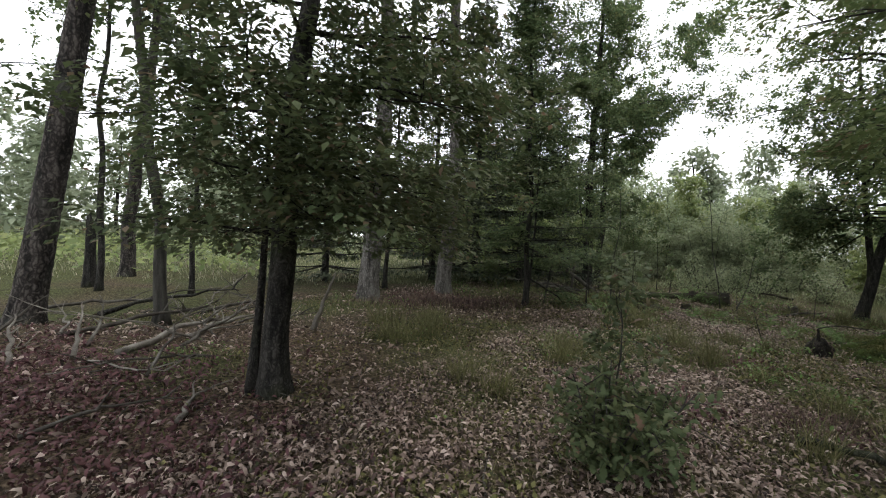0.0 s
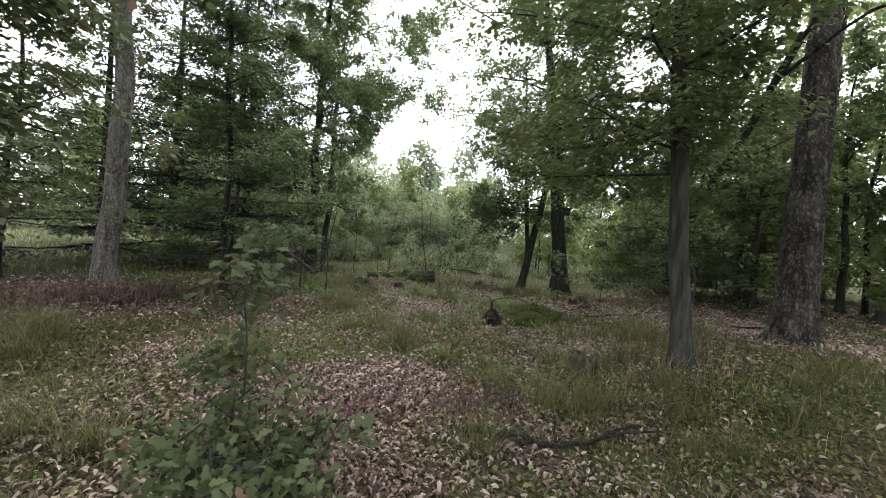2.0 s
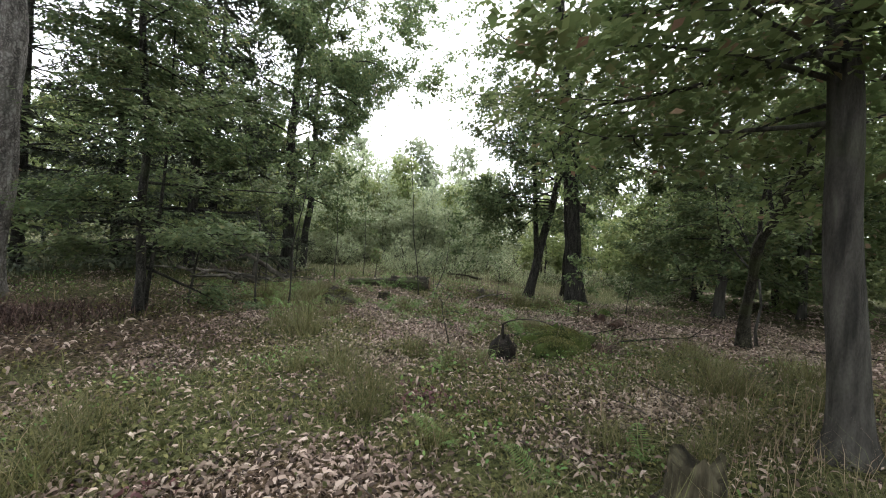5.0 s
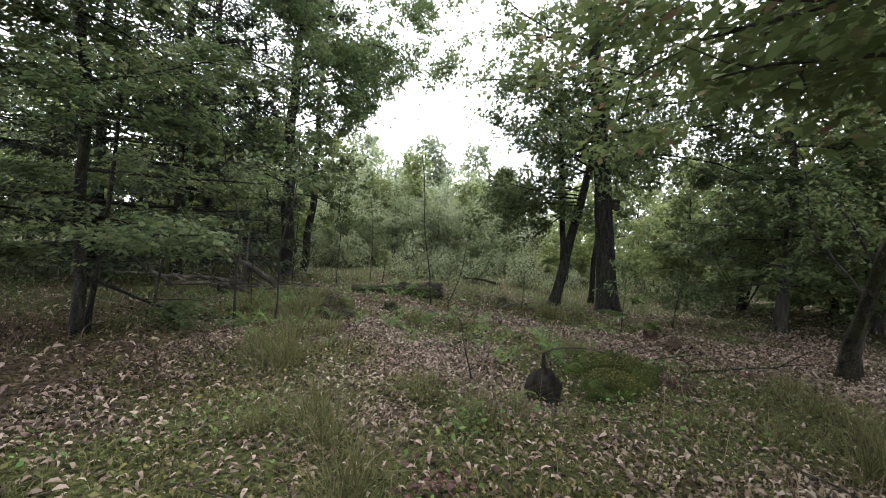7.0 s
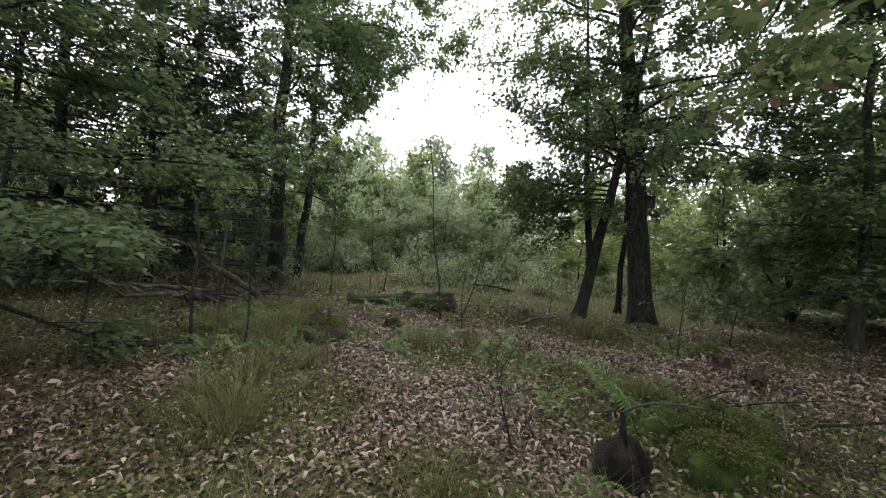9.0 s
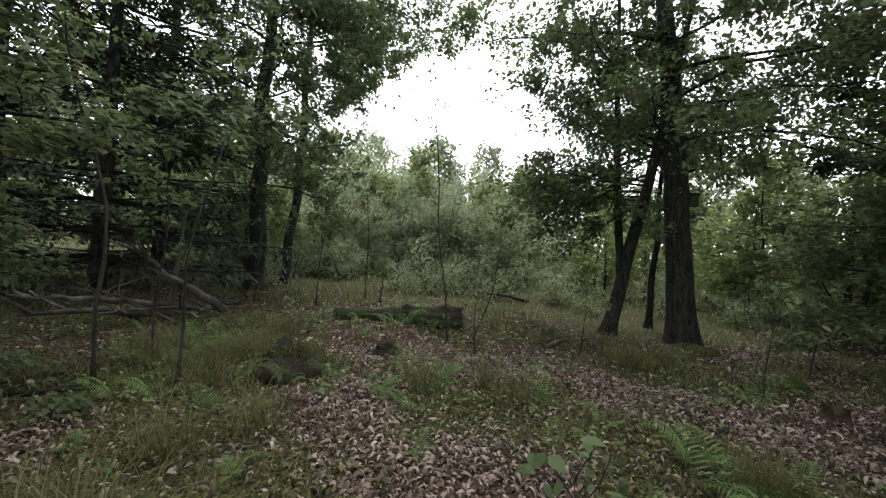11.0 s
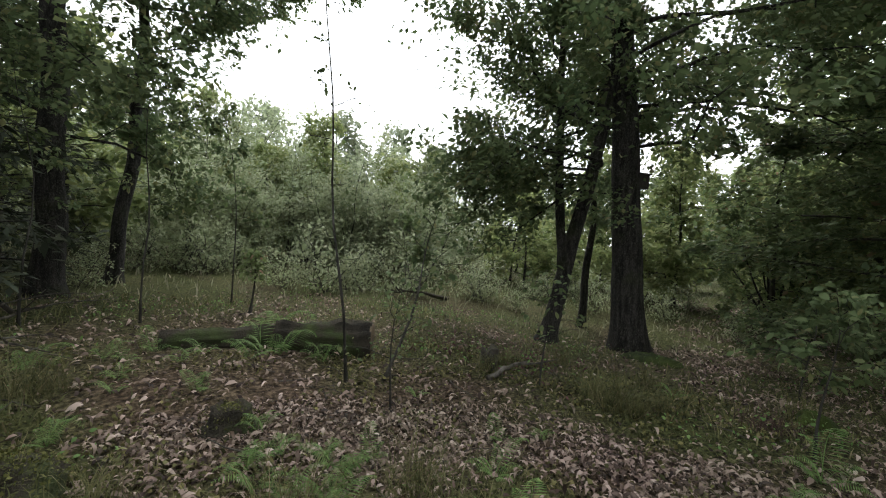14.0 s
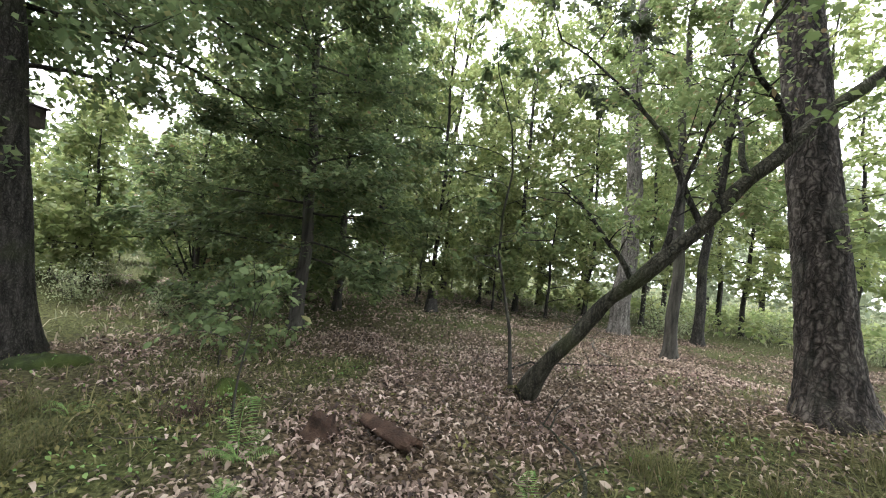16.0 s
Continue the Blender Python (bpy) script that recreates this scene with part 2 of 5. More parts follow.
def joined(pieces):
    vs, qs, k = [], [], 0
    for v, q in pieces:
        vs.append(v)
        qs.append(np.asarray(q) + k)
        k += len(v)
    return np.concatenate(vs), np.concatenate(qs)


def part(name, vq, mat, parent, label="", smooth=True):
    ob = new(name, np_mesh(name, vq[0], vq[1], mat, smooth))
    ob.parent = parent
    if label:
        tagged(ob, label)
    return ob


def thing(name, label, category, x, y, z=None, turn=0.0, group="", sink=0.0):
    ob = new(name)
    ob.empty_display_size = 0.1
    ob.matrix_basis = pose(x, y, (float(ground(x, y)) if z is None else z) - sink, 0, 0, turn)
    return tagged(ob, label, category, group)


def lattice(ix, iy, seed):
    h = np.sin(ix * 127.1 + iy * 311.7 + seed * 74.7) * 43758.5453
    return h - np.floor(h)


def vnoise(x, y, seed=0):
    """Smooth value noise, 0 to 1, with a lattice of one unit."""
    x, y = np.asarray(x, float), np.asarray(y, float)
    ix, iy = np.floor(x), np.floor(y)
    fx, fy = x - ix, y - iy
    fx, fy = fx * fx * (3 - 2 * fx), fy * fy * (3 - 2 * fy)
    a, b = lattice(ix, iy, seed), lattice(ix + 1, iy, seed)
    c, d = lattice(ix, iy + 1, seed), lattice(ix + 1, iy + 1, seed)
    return (a * (1 - fx) + b * fx) * (1 - fy) + (c * (1 - fx) + d * fx) * fy


def bell(x, y, cx, cy, s):
    return np.exp(-((x - cx) ** 2 + (y - cy) ** 2) / (2 * s * s))


def ground(x, y):
    """Height of the forest floor: a low bank under the great pine, a dip under the oaks."""
    x, y = np.asarray(x, float), np.asarray(y, float)
    h = 0.33 * bell(x, y, 9.2, 0.4, 1.5) + 0.26 * bell(x, y, 6.75, 1.2, 0.85) - 0.27 * bell(x, y, 16.6, 7.6, 2.4) - 0.12 * bell(x, y, 7.72, 4.82, 0.45)
    return h + 0.10 * (vnoise(x * 0.6, y * 0.6, 3) - 0.5) + 0.05 * (vnoise(x * 2.1, y * 2.1, 5) - 0.5) + 0.022 * (vnoise(x * 5.3, y * 5.3, 6) - 0.5)


LITTER_SPOTS = ((6.7, 6.05, 0.8), (8.1, 6.2, 0.45), (5.9, 8.5, 0.6), (7.7, 5.2, 0.4), (6.0, 4.9, 0.4), (4.5, 6.3, 0.35), (4.0, 3.8, 0.35), (4.1, 2.9, 0.35), (6.1, 3.2, 0.4), (5.0, 1.7, 0.4), (7.3, 2.6, 0.45), (9.0, 0.6, 0.8), (9.5, 8.2, 0.6), (8.4, 7.8, 0.35), (11.4, 8.1, 0.7), (10.4, 6.9, 0.5), (9.7, 9.0, 0.5), (2.6, 5.95, 0.5), (7.4, 5.0, 0.5), (6.9, 3.9, 0.35), (5.6, 5.3, 0.4), (11.1, 4.6, 0.7), (10.6, 5.3, 0.6), (11.9, 3.4, 0.8))
GRASS_SPOTS = ((6.8, 7.3, 0.45), (5.9, 7.0, 0.55), (8.5, 9.3, 0.5), (10.1, 6.8, 0.3), (5.2, 6.0, 0.4), (5.3, 5.1, 0.5), (6.7, 5.2, 0.3), (8.4, 3.5, 0.7), (6.0, 4.3, 0.8), (5.3, 2.5, 0.6), (4.4, 5.4, 0.6), (6.1, 1.7, 0.7), (8.9, 7.6, 0.35), (7.9, 10.4, 0.8), (12.1, 5.9, 0.6), (2.5, 5.3, 0.6), (9.1, 7.4, 0.8), (10.9, 7.5, 0.4), (6.9, 8.2, 0.7), (7.6, 9.2, 0.7), (6.2, 7.3, 0.5), (8.6, 5.4, 0.5), (9.4, 5.2, 0.5), (9.3, 3.7, 0.6), (8.6, 3.2, 0.5), (10.7, 2.1, 0.45), (12.7, 1.6, 0.5), (11.4, 0.7, 0.5), (13.6, 3.5, 0.6), (12.8, 4.3, 0.4), (15.0, 5.2, 0.9), (13.0, -1.0, 0.8), (8.9, 8.3, 0.5), (9.9, 7.5, 0.5), (8.2, 7.2, 0.4), (9.0, 6.3, 0.45), (11.6, 6.3, 0.5), (12.6, 6.0, 0.6))


def cover(x, y):
    """How grassy the floor is, 0 leaf litter to 1 grass."""
    g = 0.75 * vnoise(x * 0.75, y * 0.75, 11) + 0.45 * vnoise(x * 2.1, y * 2.1, 12) - 0.1
    along = (x + y) * 0.7071
    across = (x - y) * 0.7071
    g = g + 0.10 - 0.24 * np.exp(-((across + 0.2) / 0.8) ** 2) * (along > 2) - 0.5 * bell(x, y, -1.0, 3.5, 2.6)
    g = g - 0.5 * bell(x, y, 12.0, 3.2, 2.0) - 0.35 * bell(x, y, 15, 7.8, 1.6) - 0.3 * bell(x, y, 4.0, 9.5, 2.0) - 0.4 * bell(x, y, 12.5, -1.5, 2.2)
    g = g + 0.1 * bell(x, y, 6.2, 2.2, 1.3) + 0.2 * bell(x, y, 4.5, 5.5, 1.6)
    for cx, cy, s in LITTER_SPOTS:
        g = g - 0.34 * bell(x, y, cx, cy, s)
    for cx, cy, s in GRASS_SPOTS:
        g = g + 0.26 * bell(x, y, cx, cy, s)
    g = 0.42 + 1.6 * (g - 0.42)
    far = np.clip((np.hypot(x - 7, y - 5) - 8) / 5, 0, 1) * np.clip((x + y - 16) / 5, 0, 1)
    field = np.clip((np.hypot(x - 7, y - 5) - 14) / 6, 0, 1)
    return np.clip(g + 0.7 * far + field, 0, 1)


def plate_relief(radius, z, sides, seed, wide=0.085, tall=0.20):
    """Bark plates round a trunk: 0 in the cracks to 1 on the plates, for rings at heights z."""
    n = max(6, round(2 * math.pi * radius / wide))
    u = np.linspace(0, n, sides, endpoint=False)[None] + 0.35 * np.sin(z * 9.0)[:, None] + 0.15 * np.sin(z * 23.0)[:, None]
    w = (z / tall)[:, None] + 0.0 * u
    w = w + 0.8 * vnoise(u * 0.9, w * 0.8, seed) - 0.4
    iu, iw = np.floor(u), np.floor(w)
    f1, f2 = np.full(u.shape, 9.0), np.full(u.shape, 9.0)
    for du in (-1, 0, 1):
        for dw in (-1, 0, 1):
            cu, cw = iu + du, iw + dw
            k = np.mod(cu, n)
            d = np.hypot(u - cu - lattice(k, cw, seed), (w - cw - lattice(k, cw, seed + 9)) * 1.2)
            f2 = np.where(d < f1, f1, np.minimum(f2, d))
            f1 = np.minimum(f1, d)
    return np.clip((f2 - f1) / 0.35, 0, 1) ** 0.6


def tube(pts, radii, sides=8, rough=0.0, seed=0, ridges=0, lumps=0.0, relief=None):
    """A tube along points, closed at both ends; rough: bark relief as a share of the radius."""
    pts, radii = np.asarray(pts, float), np.asarray(radii, float)
    k = len(pts)
    t = np.gradient(pts, axis=0)
    t /= np.linalg.norm(t, axis=1)[:, None] + 1e-9
    ref = np.array((0.0, 1.0, 0.0)) if abs(t[0][1]) < 0.9 else np.array((1.0, 0.0, 0.0))
    u = np.cross(t, ref)
    u /= np.linalg.norm(u, axis=1)[:, None] + 1e-9
    w = np.cross(t, u)
    a = np.linspace(0, 2 * np.pi, sides, endpoint=False)
    r = np.repeat(radii[:, None], sides, 1)
    if rough:
        g = np.random.default_rng(seed)
        s = np.concatenate(([0], np.cumsum(np.linalg.norm(np.diff(pts, axis=0), axis=1))))[:, None]
        f = np.zeros_like(r)
        for _ in range(5):
            n = ridges + int(g.integers(-3, 4)) if ridges else int(g.integers(2, 6))
            f += np.sin(n * a[None] + g.uniform(0, 6.3) + np.sin(s * g.uniform(2, 7) + g.uniform(0, 6)) * g.uniform(0.4, 1.4))
        f += g.normal(0, 0.7, r.shape)
        f += lumps * np.sin(2 * a[None] + s * 1.7 + g.uniform(0, 6))
        r = r * (1 + rough * f / 3)
    if relief is not None:
        r = r * relief
    v = pts[:, None] + r[..., None] * (np.cos(a)[None, :, None] * u[:, None] + np.sin(a)[None, :, None] * w[:, None])
    i = np.arange(k - 1)[:, None] * sides
    j = np.arange(sides)[None]
    j2 = (j + 1) % sides
    q = np.stack((i + j, i + j2, i + sides + j2, i + sides + j), -1).reshape(-1, 4)
    v = v.reshape(-1, 3)
    caps_v = np.stack((pts[0], pts[-1]))
    n = len(v)
    jj = np.arange(0, sides - 1, 2)
    low = np.stack((np.full_like(jj, n), (jj + 2) % sides, jj + 1, jj), -1)
    top = np.stack((np.full_like(jj, n + 1), (k - 1) * sides + jj, (k - 1) * sides + jj + 1, (k - 1) * sides + (jj + 2) % sides), -1)
    return np.concatenate((v, caps_v)), np.concatenate((q, low, top))


DIAMOND = (np.array(((0, 0, 0), (0.45, 0.32, 0.06), (1, 0, -0.08), (0.45, -0.32, 0.06))), np.array(((0, 1, 2, 3),)))
along_leaf = (0.0, 0.2, 0.3, 0.46, 0.58, 0.74, 0.86, 1.0)
half_leaf = (0.02, 0.16, 0.10, 0.26, 0.15, 0.30, 0.16, 0.05)
LOBED = (
    np.array([(p, s * w, 0.10 * math.sin(p * 3) + 0.25 * w) for p, w in zip(along_leaf, half_leaf) for s in (1, -1)]),
    np.array([(2 * i, 2 * i + 1, 2 * i + 3, 2 * i + 2) for i in range(7)]),
)
LITTER_LEAF = (
    np.array([(p, s * w, 0.26 * math.sin(p * 3) + 0.6 * w) for p, w in ((0, 0.04), (0.3, 0.15), (0.7, 0.19), (1.0, 0.04)) for s in (1, -1)]),
    np.array([(2 * i, 2 * i + 1, 2 * i + 3, 2 * i + 2) for i in range(3)]),
)
OVAL = (
    np.array([(p, s * w, 0.3 * w - 0.12 * p * p) for p, w in ((0, 0.03), (0.3, 0.27), (0.65, 0.27), (1, 0.02)) for s in (1, -1)]),
    np.array([(2 * i, 2 * i + 1, 2 * i + 3, 2 * i + 2) for i in range(3)]),
)


def leaves(points, size, shape, g, tilt=0.5, vary=0.3, out=None):
    """One leaf of that shape at each point, turned at random; tilt: how far they leave the level, in radians."""
    n = len(points)
    az = g.uniform(0, 2 * np.pi, n) if out is None else out + g.normal(0, 0.9, n)
    el, roll = g.normal(-0.25, tilt, n), g.normal(0, tilt, n)
    d = np.stack((np.cos(az) * np.cos(el), np.sin(az) * np.cos(el), np.sin(el)), -1)
    s0 = np.stack((-np.sin(az), np.cos(az), np.zeros(n)), -1)
    n0 = np.cross(d, s0)
    s = s0 * np.cos(roll)[:, None] + n0 * np.sin(roll)[:, None]
    nn = np.cross(d, s)
    k = (size * np.clip(g.normal(1, vary, n), 0.4, 1.8))[:, None, None]
    tv, tq = shape
    v = points[:, None] + k * (tv[None, :, :1] * d[:, None] + tv[None, :, 1:2] * s[:, None] + tv[None, :, 2:] * nn[:, None])
    q = tq[None] + (np.arange(n) * len(tv))[:, None, None]
    return v.reshape(-1, 3), q.reshape(-1, 4)


def bent(start, az, el, length, n, g, curve=0.0, wob=0.06):
    """A wandering line that leaves start at azimuth and elevation; curve: radians by which it rises on its way."""
    pts, p, step = [np.array(start, float)], np.array(start, float), length / (n - 1)
    for i in range(n - 1):
        az += g.normal(0, wob * 3)
        el += curve / (n - 1) + g.normal(0, wob)
        p = p + step * np.array((math.cos(az) * math.cos(el), math.sin(az) * math.cos(el), math.sin(el)))
        pts.append(p)
    return np.array(pts)


# ---- kinds of plants ----
def make_tree(name, label, x, y, height, r, seed, low=2.5, spread=3.0, limbs=14, count=14000, leaf=0.11, shape=DIAMOND, leaf_mat=None, bark=None,
              lean=(0, 0), rise=(0.3, 1.05), flat=0.55, clump=0.42, simple=False, plates=False, sides=16, bark_rough=0.035, ridges=12, longs=(), sway=0.12, flare=0.6, profile="oak", stems=(), group="", short=(0, 0, 99), category="tree"):
    g = np.random.default_rng(seed)
    t = thing(name, label, category, x, y, group=group)
    n = max(8, int(height / (0.16 if r > 0.11 else 0.35)))
    z = np.linspace(-0.15, height, n)
    if plates:
        z = np.concatenate((np.arange(-0.15, 5.6, 0.045), np.linspace(5.65, height, 24)))
    ph = g.uniform(0, 6, 4)
    px = lean[0] * z + sway * (np.sin(z * 0.55 + ph[0]) - math.sin(ph[0])) * np.clip(z / 4, 0, 1)
    py = lean[1] * z + sway * (np.sin(z * 0.5 + ph[1]) - math.sin(ph[1])) * np.clip(z / 4, 0, 1)
    px, py = px + 0.22 * sway * np.sin(z * 2.7 + ph[2]) * np.clip(z, 0, 1), py + 0.22 * sway * np.sin(z * 3.1 + ph[3]) * np.clip(z, 0, 1)
    axis = np.stack((px, py, z), -1)
    rad = r * ((1 - 0.9 * np.clip(z / height, 0, 1) ** 1.1) + flare * np.exp(-np.clip(z, 0, 9) / (r * 1.1)))
    bumps = 0.92 + 0.10 * plate_relief(r, z, sides, seed) if plates else None
    part("trunk", tube(axis, rad, sides, bark_rough, seed, ridges, 0.25, bumps), bark, t)
    spots, outs = [], []
    for k, (sx, sy, slx, sly, sr, sh, *foot) in enumerate(stems):
        z0 = foot[0] if foot else -0.1
        sz = np.linspace(z0, sh, max(8, int(sh / 0.35)))
        curl = np.clip((sz - z0) / 0.6, 0, 1)
        sax = np.stack((sx + slx * (sz - z0) + 0.1 * np.sin(sz * 0.7 + k) * curl, sy + sly * (sz - z0) + 0.1 * np.sin(sz * 0.6 + k) * curl, sz), -1)
        part("stem", tube(sax, sr * ((1 - 0.85 * np.clip((sz - z0) / sh, 0, 1)) + 0.5 * np.exp(-np.clip(sz - z0, 0, 9) / 0.15)), 10, bark_rough, seed + k, ridges), bark, t)
        for zz in np.linspace(max(low, sh * 0.45), sh, 10):
            c = np.array([np.interp(zz, sz, sax[:, q]) for q in range(3)])
            arm = bent(c, g.uniform(0, 6.3), g.uniform(0.3, 1.0), spread * 0.45, 5, g, -0.3, 0.12)
            part("branch", tube(arm, np.linspace(sr * 0.15, 0.005, 5), 5), bark, t)
            spots += list(arm[1:] + g.normal(0, 0.2, (4, 3)))
            outs += [0.0] * 4
    todo, whole = [], []
    for i in range(limbs):
        f = (i + g.uniform(0, 0.9)) / limbs
        zi = low + f * (height * 0.97 - low)
        if profile == "oak":
            ln = spread * (0.55 + 0.45 * math.sin(math.pi * min(1, f * 1.05 + 0.12))) * g.uniform(0.75, 1.15) * (1 - 0.45 * f)
        else:
            ln = spread * (1.02 - f) * g.uniform(0.8, 1.1) + 0.15
        az = i * 2.4 + g.uniform(-0.4, 0.4)
        if zi > short[2] and math.cos(az - radians(short[0])) > 0.35:
            ln *= short[1]
        todo.append((zi, az, rise[0] + (rise[1] - rise[0]) * f + g.normal(0, 0.1), ln))
    for zi, az, el, ln in longs:
        todo.append((zi, radians(az), el, ln))
    for zi, az, el, ln in todo:
        c = np.array([np.interp(zi, z, axis[:, k]) for k in range(3)])
        rt = max(0.003, 0.42 * float(np.interp(zi, z, rad)))
        arm = bent(c, az, el, ln, 7, g, -0.5 if el > 0.3 else -0.1, 0.06 if flat < 0.35 else 0.13)
        pieces = [tube(arm, np.linspace(min(rt, 0.008 + 0.008 * ln), min(rt, 0.005), 7), 4 if simple else 6, 0.08, seed)]
        m = max(3, int(ln * 2.6))
        for k in range(m):
            f = 0.22 + 0.78 * (k + g.uniform(0, 1)) / m
            b = np.array([np.interp(f * 6, range(7), arm[:, j]) for j in range(3)])
            ta = az + (1 if k % 2 else -1) * g.uniform(0.4, 1.2)
            tl = ln * g.uniform(0.22, 0.42) * (1.15 - 0.5 * f)
            tw = bent(b, ta, el * 0.4 + g.normal(0, 0.2 if flat < 0.35 else 0.45), tl, 4, g)
            if not simple:
                pieces.append(tube(tw, np.linspace(min(0.008, rt * 0.7), 0.002, 4), 4))
            spots += list(tw[1:])
            outs += [ta] * 3
        spots += list(arm[2:])
        outs += [az] * 5
        if simple:
            whole += pieces
        else:
            limb = part("branch", pieces[0], bark, t)
            tagged(part("twig_spray", joined(pieces[1:]), bark, limb), kind="stuff")
    if simple:
        tagged(part("bough_spray", joined(whole), bark, t), kind="stuff")
    spots, outs = np.array(spots), np.array(outs)
    level = np.array((1, 1, 0.5 if flat < 0.35 else 0.8))
    many = max(1, min(4, round(count / 26 / len(spots))))
    spots, outs = np.repeat(spots, many, 0), np.repeat(outs, many)
    spots = spots + np.clip(g.normal(0, 1, spots.shape), -1.4, 1.4) * level * clump * 0.75
    per = g.gamma(0.9 if flat < 0.35 else 0.55, 0.5, len(spots)) + 0.01
    per = np.maximum(1, (per / per.sum() * count)).astype(int)
    idx = np.repeat(np.arange(len(spots)), per)
    p = spots[idx] + np.clip(g.normal(0, 1, (len(idx), 3)), -1.6, 1.6) * level * clump * 0.30
    part("crown", leaves(p, leaf, shape, g, flat, out=outs[idx]), leaf_mat, t)
    return t


def make_conifer(name, label, x, y, height, r, seed, low=0.5, spread=2.2, whorls=22, count=14000, needle=0.16, mat=None, bark=None, droop=-0.25, group=""):
    """A spruce: tiers of drooping boughs set with short needle sprays."""
    g = np.random.default_rng(seed)
    t = thing(name, label, "tree", x, y, group=group)
    z = np.linspace(-0.15, height, 24)
    part("trunk", tube(np.stack((0 * z, 0 * z, z), -1), r * (1 - 0.93 * np.clip(z / height, 0, 1)), 10, 0.05, seed), bark, t)
    pts, outs, wood = [], [], []
    for i in range(whorls):
        f = (i + 0.3) / whorls
        zi = low + f * (height * 0.98 - low)
        for k in range(6):
            az = k * 1.047 + i * 0.7 + g.uniform(-0.3, 0.3)
            ln = spread * (1 - f) ** 0.85 * g.uniform(0.7, 1.15) + 0.12
            arm = bent((0, 0, zi), az, droop + 0.5 * f, ln, 5, g, 0.35, 0.04)
            wood.append(tube(arm, np.linspace(0.012 + 0.008 * ln, 0.004, 5), 4))
            m = max(4, int(count / (whorls * 6) * (ln / (spread * 0.6))))
            s = np.sqrt(g.uniform(0.02, 1, m)) * 4
            b = np.stack([np.interp(s, range(5), arm[:, j]) for j in range(3)], -1)
            side = g.normal(0, 0.16, m) * ln * (1.1 - s / 5)
            b[:, 0] -= np.sin(az) * side
            b[:, 1] += np.cos(az) * side
            b[:, 2] -= np.abs(g.normal(0, 0.09, m)) + 0.1 * np.abs(side)
            pts.append(b)
            outs.append(np.full(m, az) + np.sign(side) * 0.6)
    tagged(part("bough_spray", joined(wood), bark, t), kind="stuff")
    spray = (np.array(((0, 0.05, 0), (0.5, 0.16, 0), (1, 0, -0.1), (0.5, -0.16, 0))), np.array(((0, 1, 2, 3),)))
    part("crown", leaves(np.concatenate(pts), needle, spray, g, 0.35, out=np.concatenate(outs)), mat, t)
    return t


def make_shrub(name, label, x, y, height, spread, seed, stems=7, count=3000, leaf=0.09, shape=DIAMOND, leaf_mat=None, bark=None, clump=0.3, group="", bare=0.25, category="shrub", r=0.022):
    """Several stems from one foot, with leafy twigs."""
    g = np.random.default_rng(seed)
    t = thing(name, label, category, x, y, group=group)
    spots = []
    for i in range(stems):
        az = i * 2.4 + g.uniform(-0.5, 0.5)
        el = 1.5 - g.uniform(0.1, 1.0) * min(1.0, spread / height)
        arm = bent((g.normal(0, 0.04), g.normal(0, 0.04), -0.05), az, el, height * g.uniform(0.7, 1.05), 9, g, 0.1, 0.07)
        pieces = [tube(arm, np.linspace(r, 0.004, 9), 6)]
        for k in range(10):
            f = bare + (1 - bare) * k / 10
            b = np.array([np.interp(f * 8, range(9), arm[:, j]) for j in range(3)])
            tw = bent(b, g.uniform(0, 6.3), g.uniform(-0.1, 0.8), spread * g.uniform(0.25, 0.6) * (1.2 - 0.6 * f), 4, g)
            pieces.append(tube(tw, np.linspace(0.007, 0.003, 4), 3))
            spots += list(tw[1:])
        stem = part("stem", pieces[0], bark, t)
        tagged(part("twig_spray", joined(pieces[1:]), bark, stem), kind="stuff")
    spots = np.array(spots)
    p = spots[g.integers(0, len(spots), count)] + g.normal(0, 1, (count, 3)) * clump * np.array((1, 1, 0.6))
    p[:, 2] = np.maximum(p[:, 2], 0.03)
    part("foliage", leaves(p, leaf, shape, g, 0.6), leaf_mat, t)
    return t


# ---- the ground: one sheet to the horizon ----
def build_ground():
    step = np.geomspace(500, 24, 22)
    xs = np.concatenate((8 - step, np.arange(-15.6, -4.01, 0.4), np.arange(-3.8, 14.01, 0.14), np.arange(14.4, 32.01, 0.4), 8.4 + step[::-1]))
    ys = np.concatenate((5 - step, np.arange(-18.6, -1.01, 0.4), np.arange(-0.8, 12.61, 0.14), np.arange(13.0, 29.01, 0.4), 5.4 + step[::-1]))
    gx, gy = np.meshgrid(xs, ys)
    v = np.stack((gx.ravel(), gy.ravel(), ground(gx, gy).ravel()), -1)
    nx, ny = len(xs), len(ys)
    i = (np.arange(ny - 1)[:, None] * nx + np.arange(nx - 1)[None]).ravel()
    me = np_mesh("ground", v, np.stack((i, i + 1, i + nx + 1, i + nx), -1), FLOOR)
    att = me.attributes.new("cover", "FLOAT", "POINT")
    att.data.foreach_set("value", cover(v[:, 0], v[:, 1]).astype(np.float32))
    tagged(new("ground", me), "forest floor of brown oak litter, moss and thin grass", "ground", kind="structure")


build_ground()

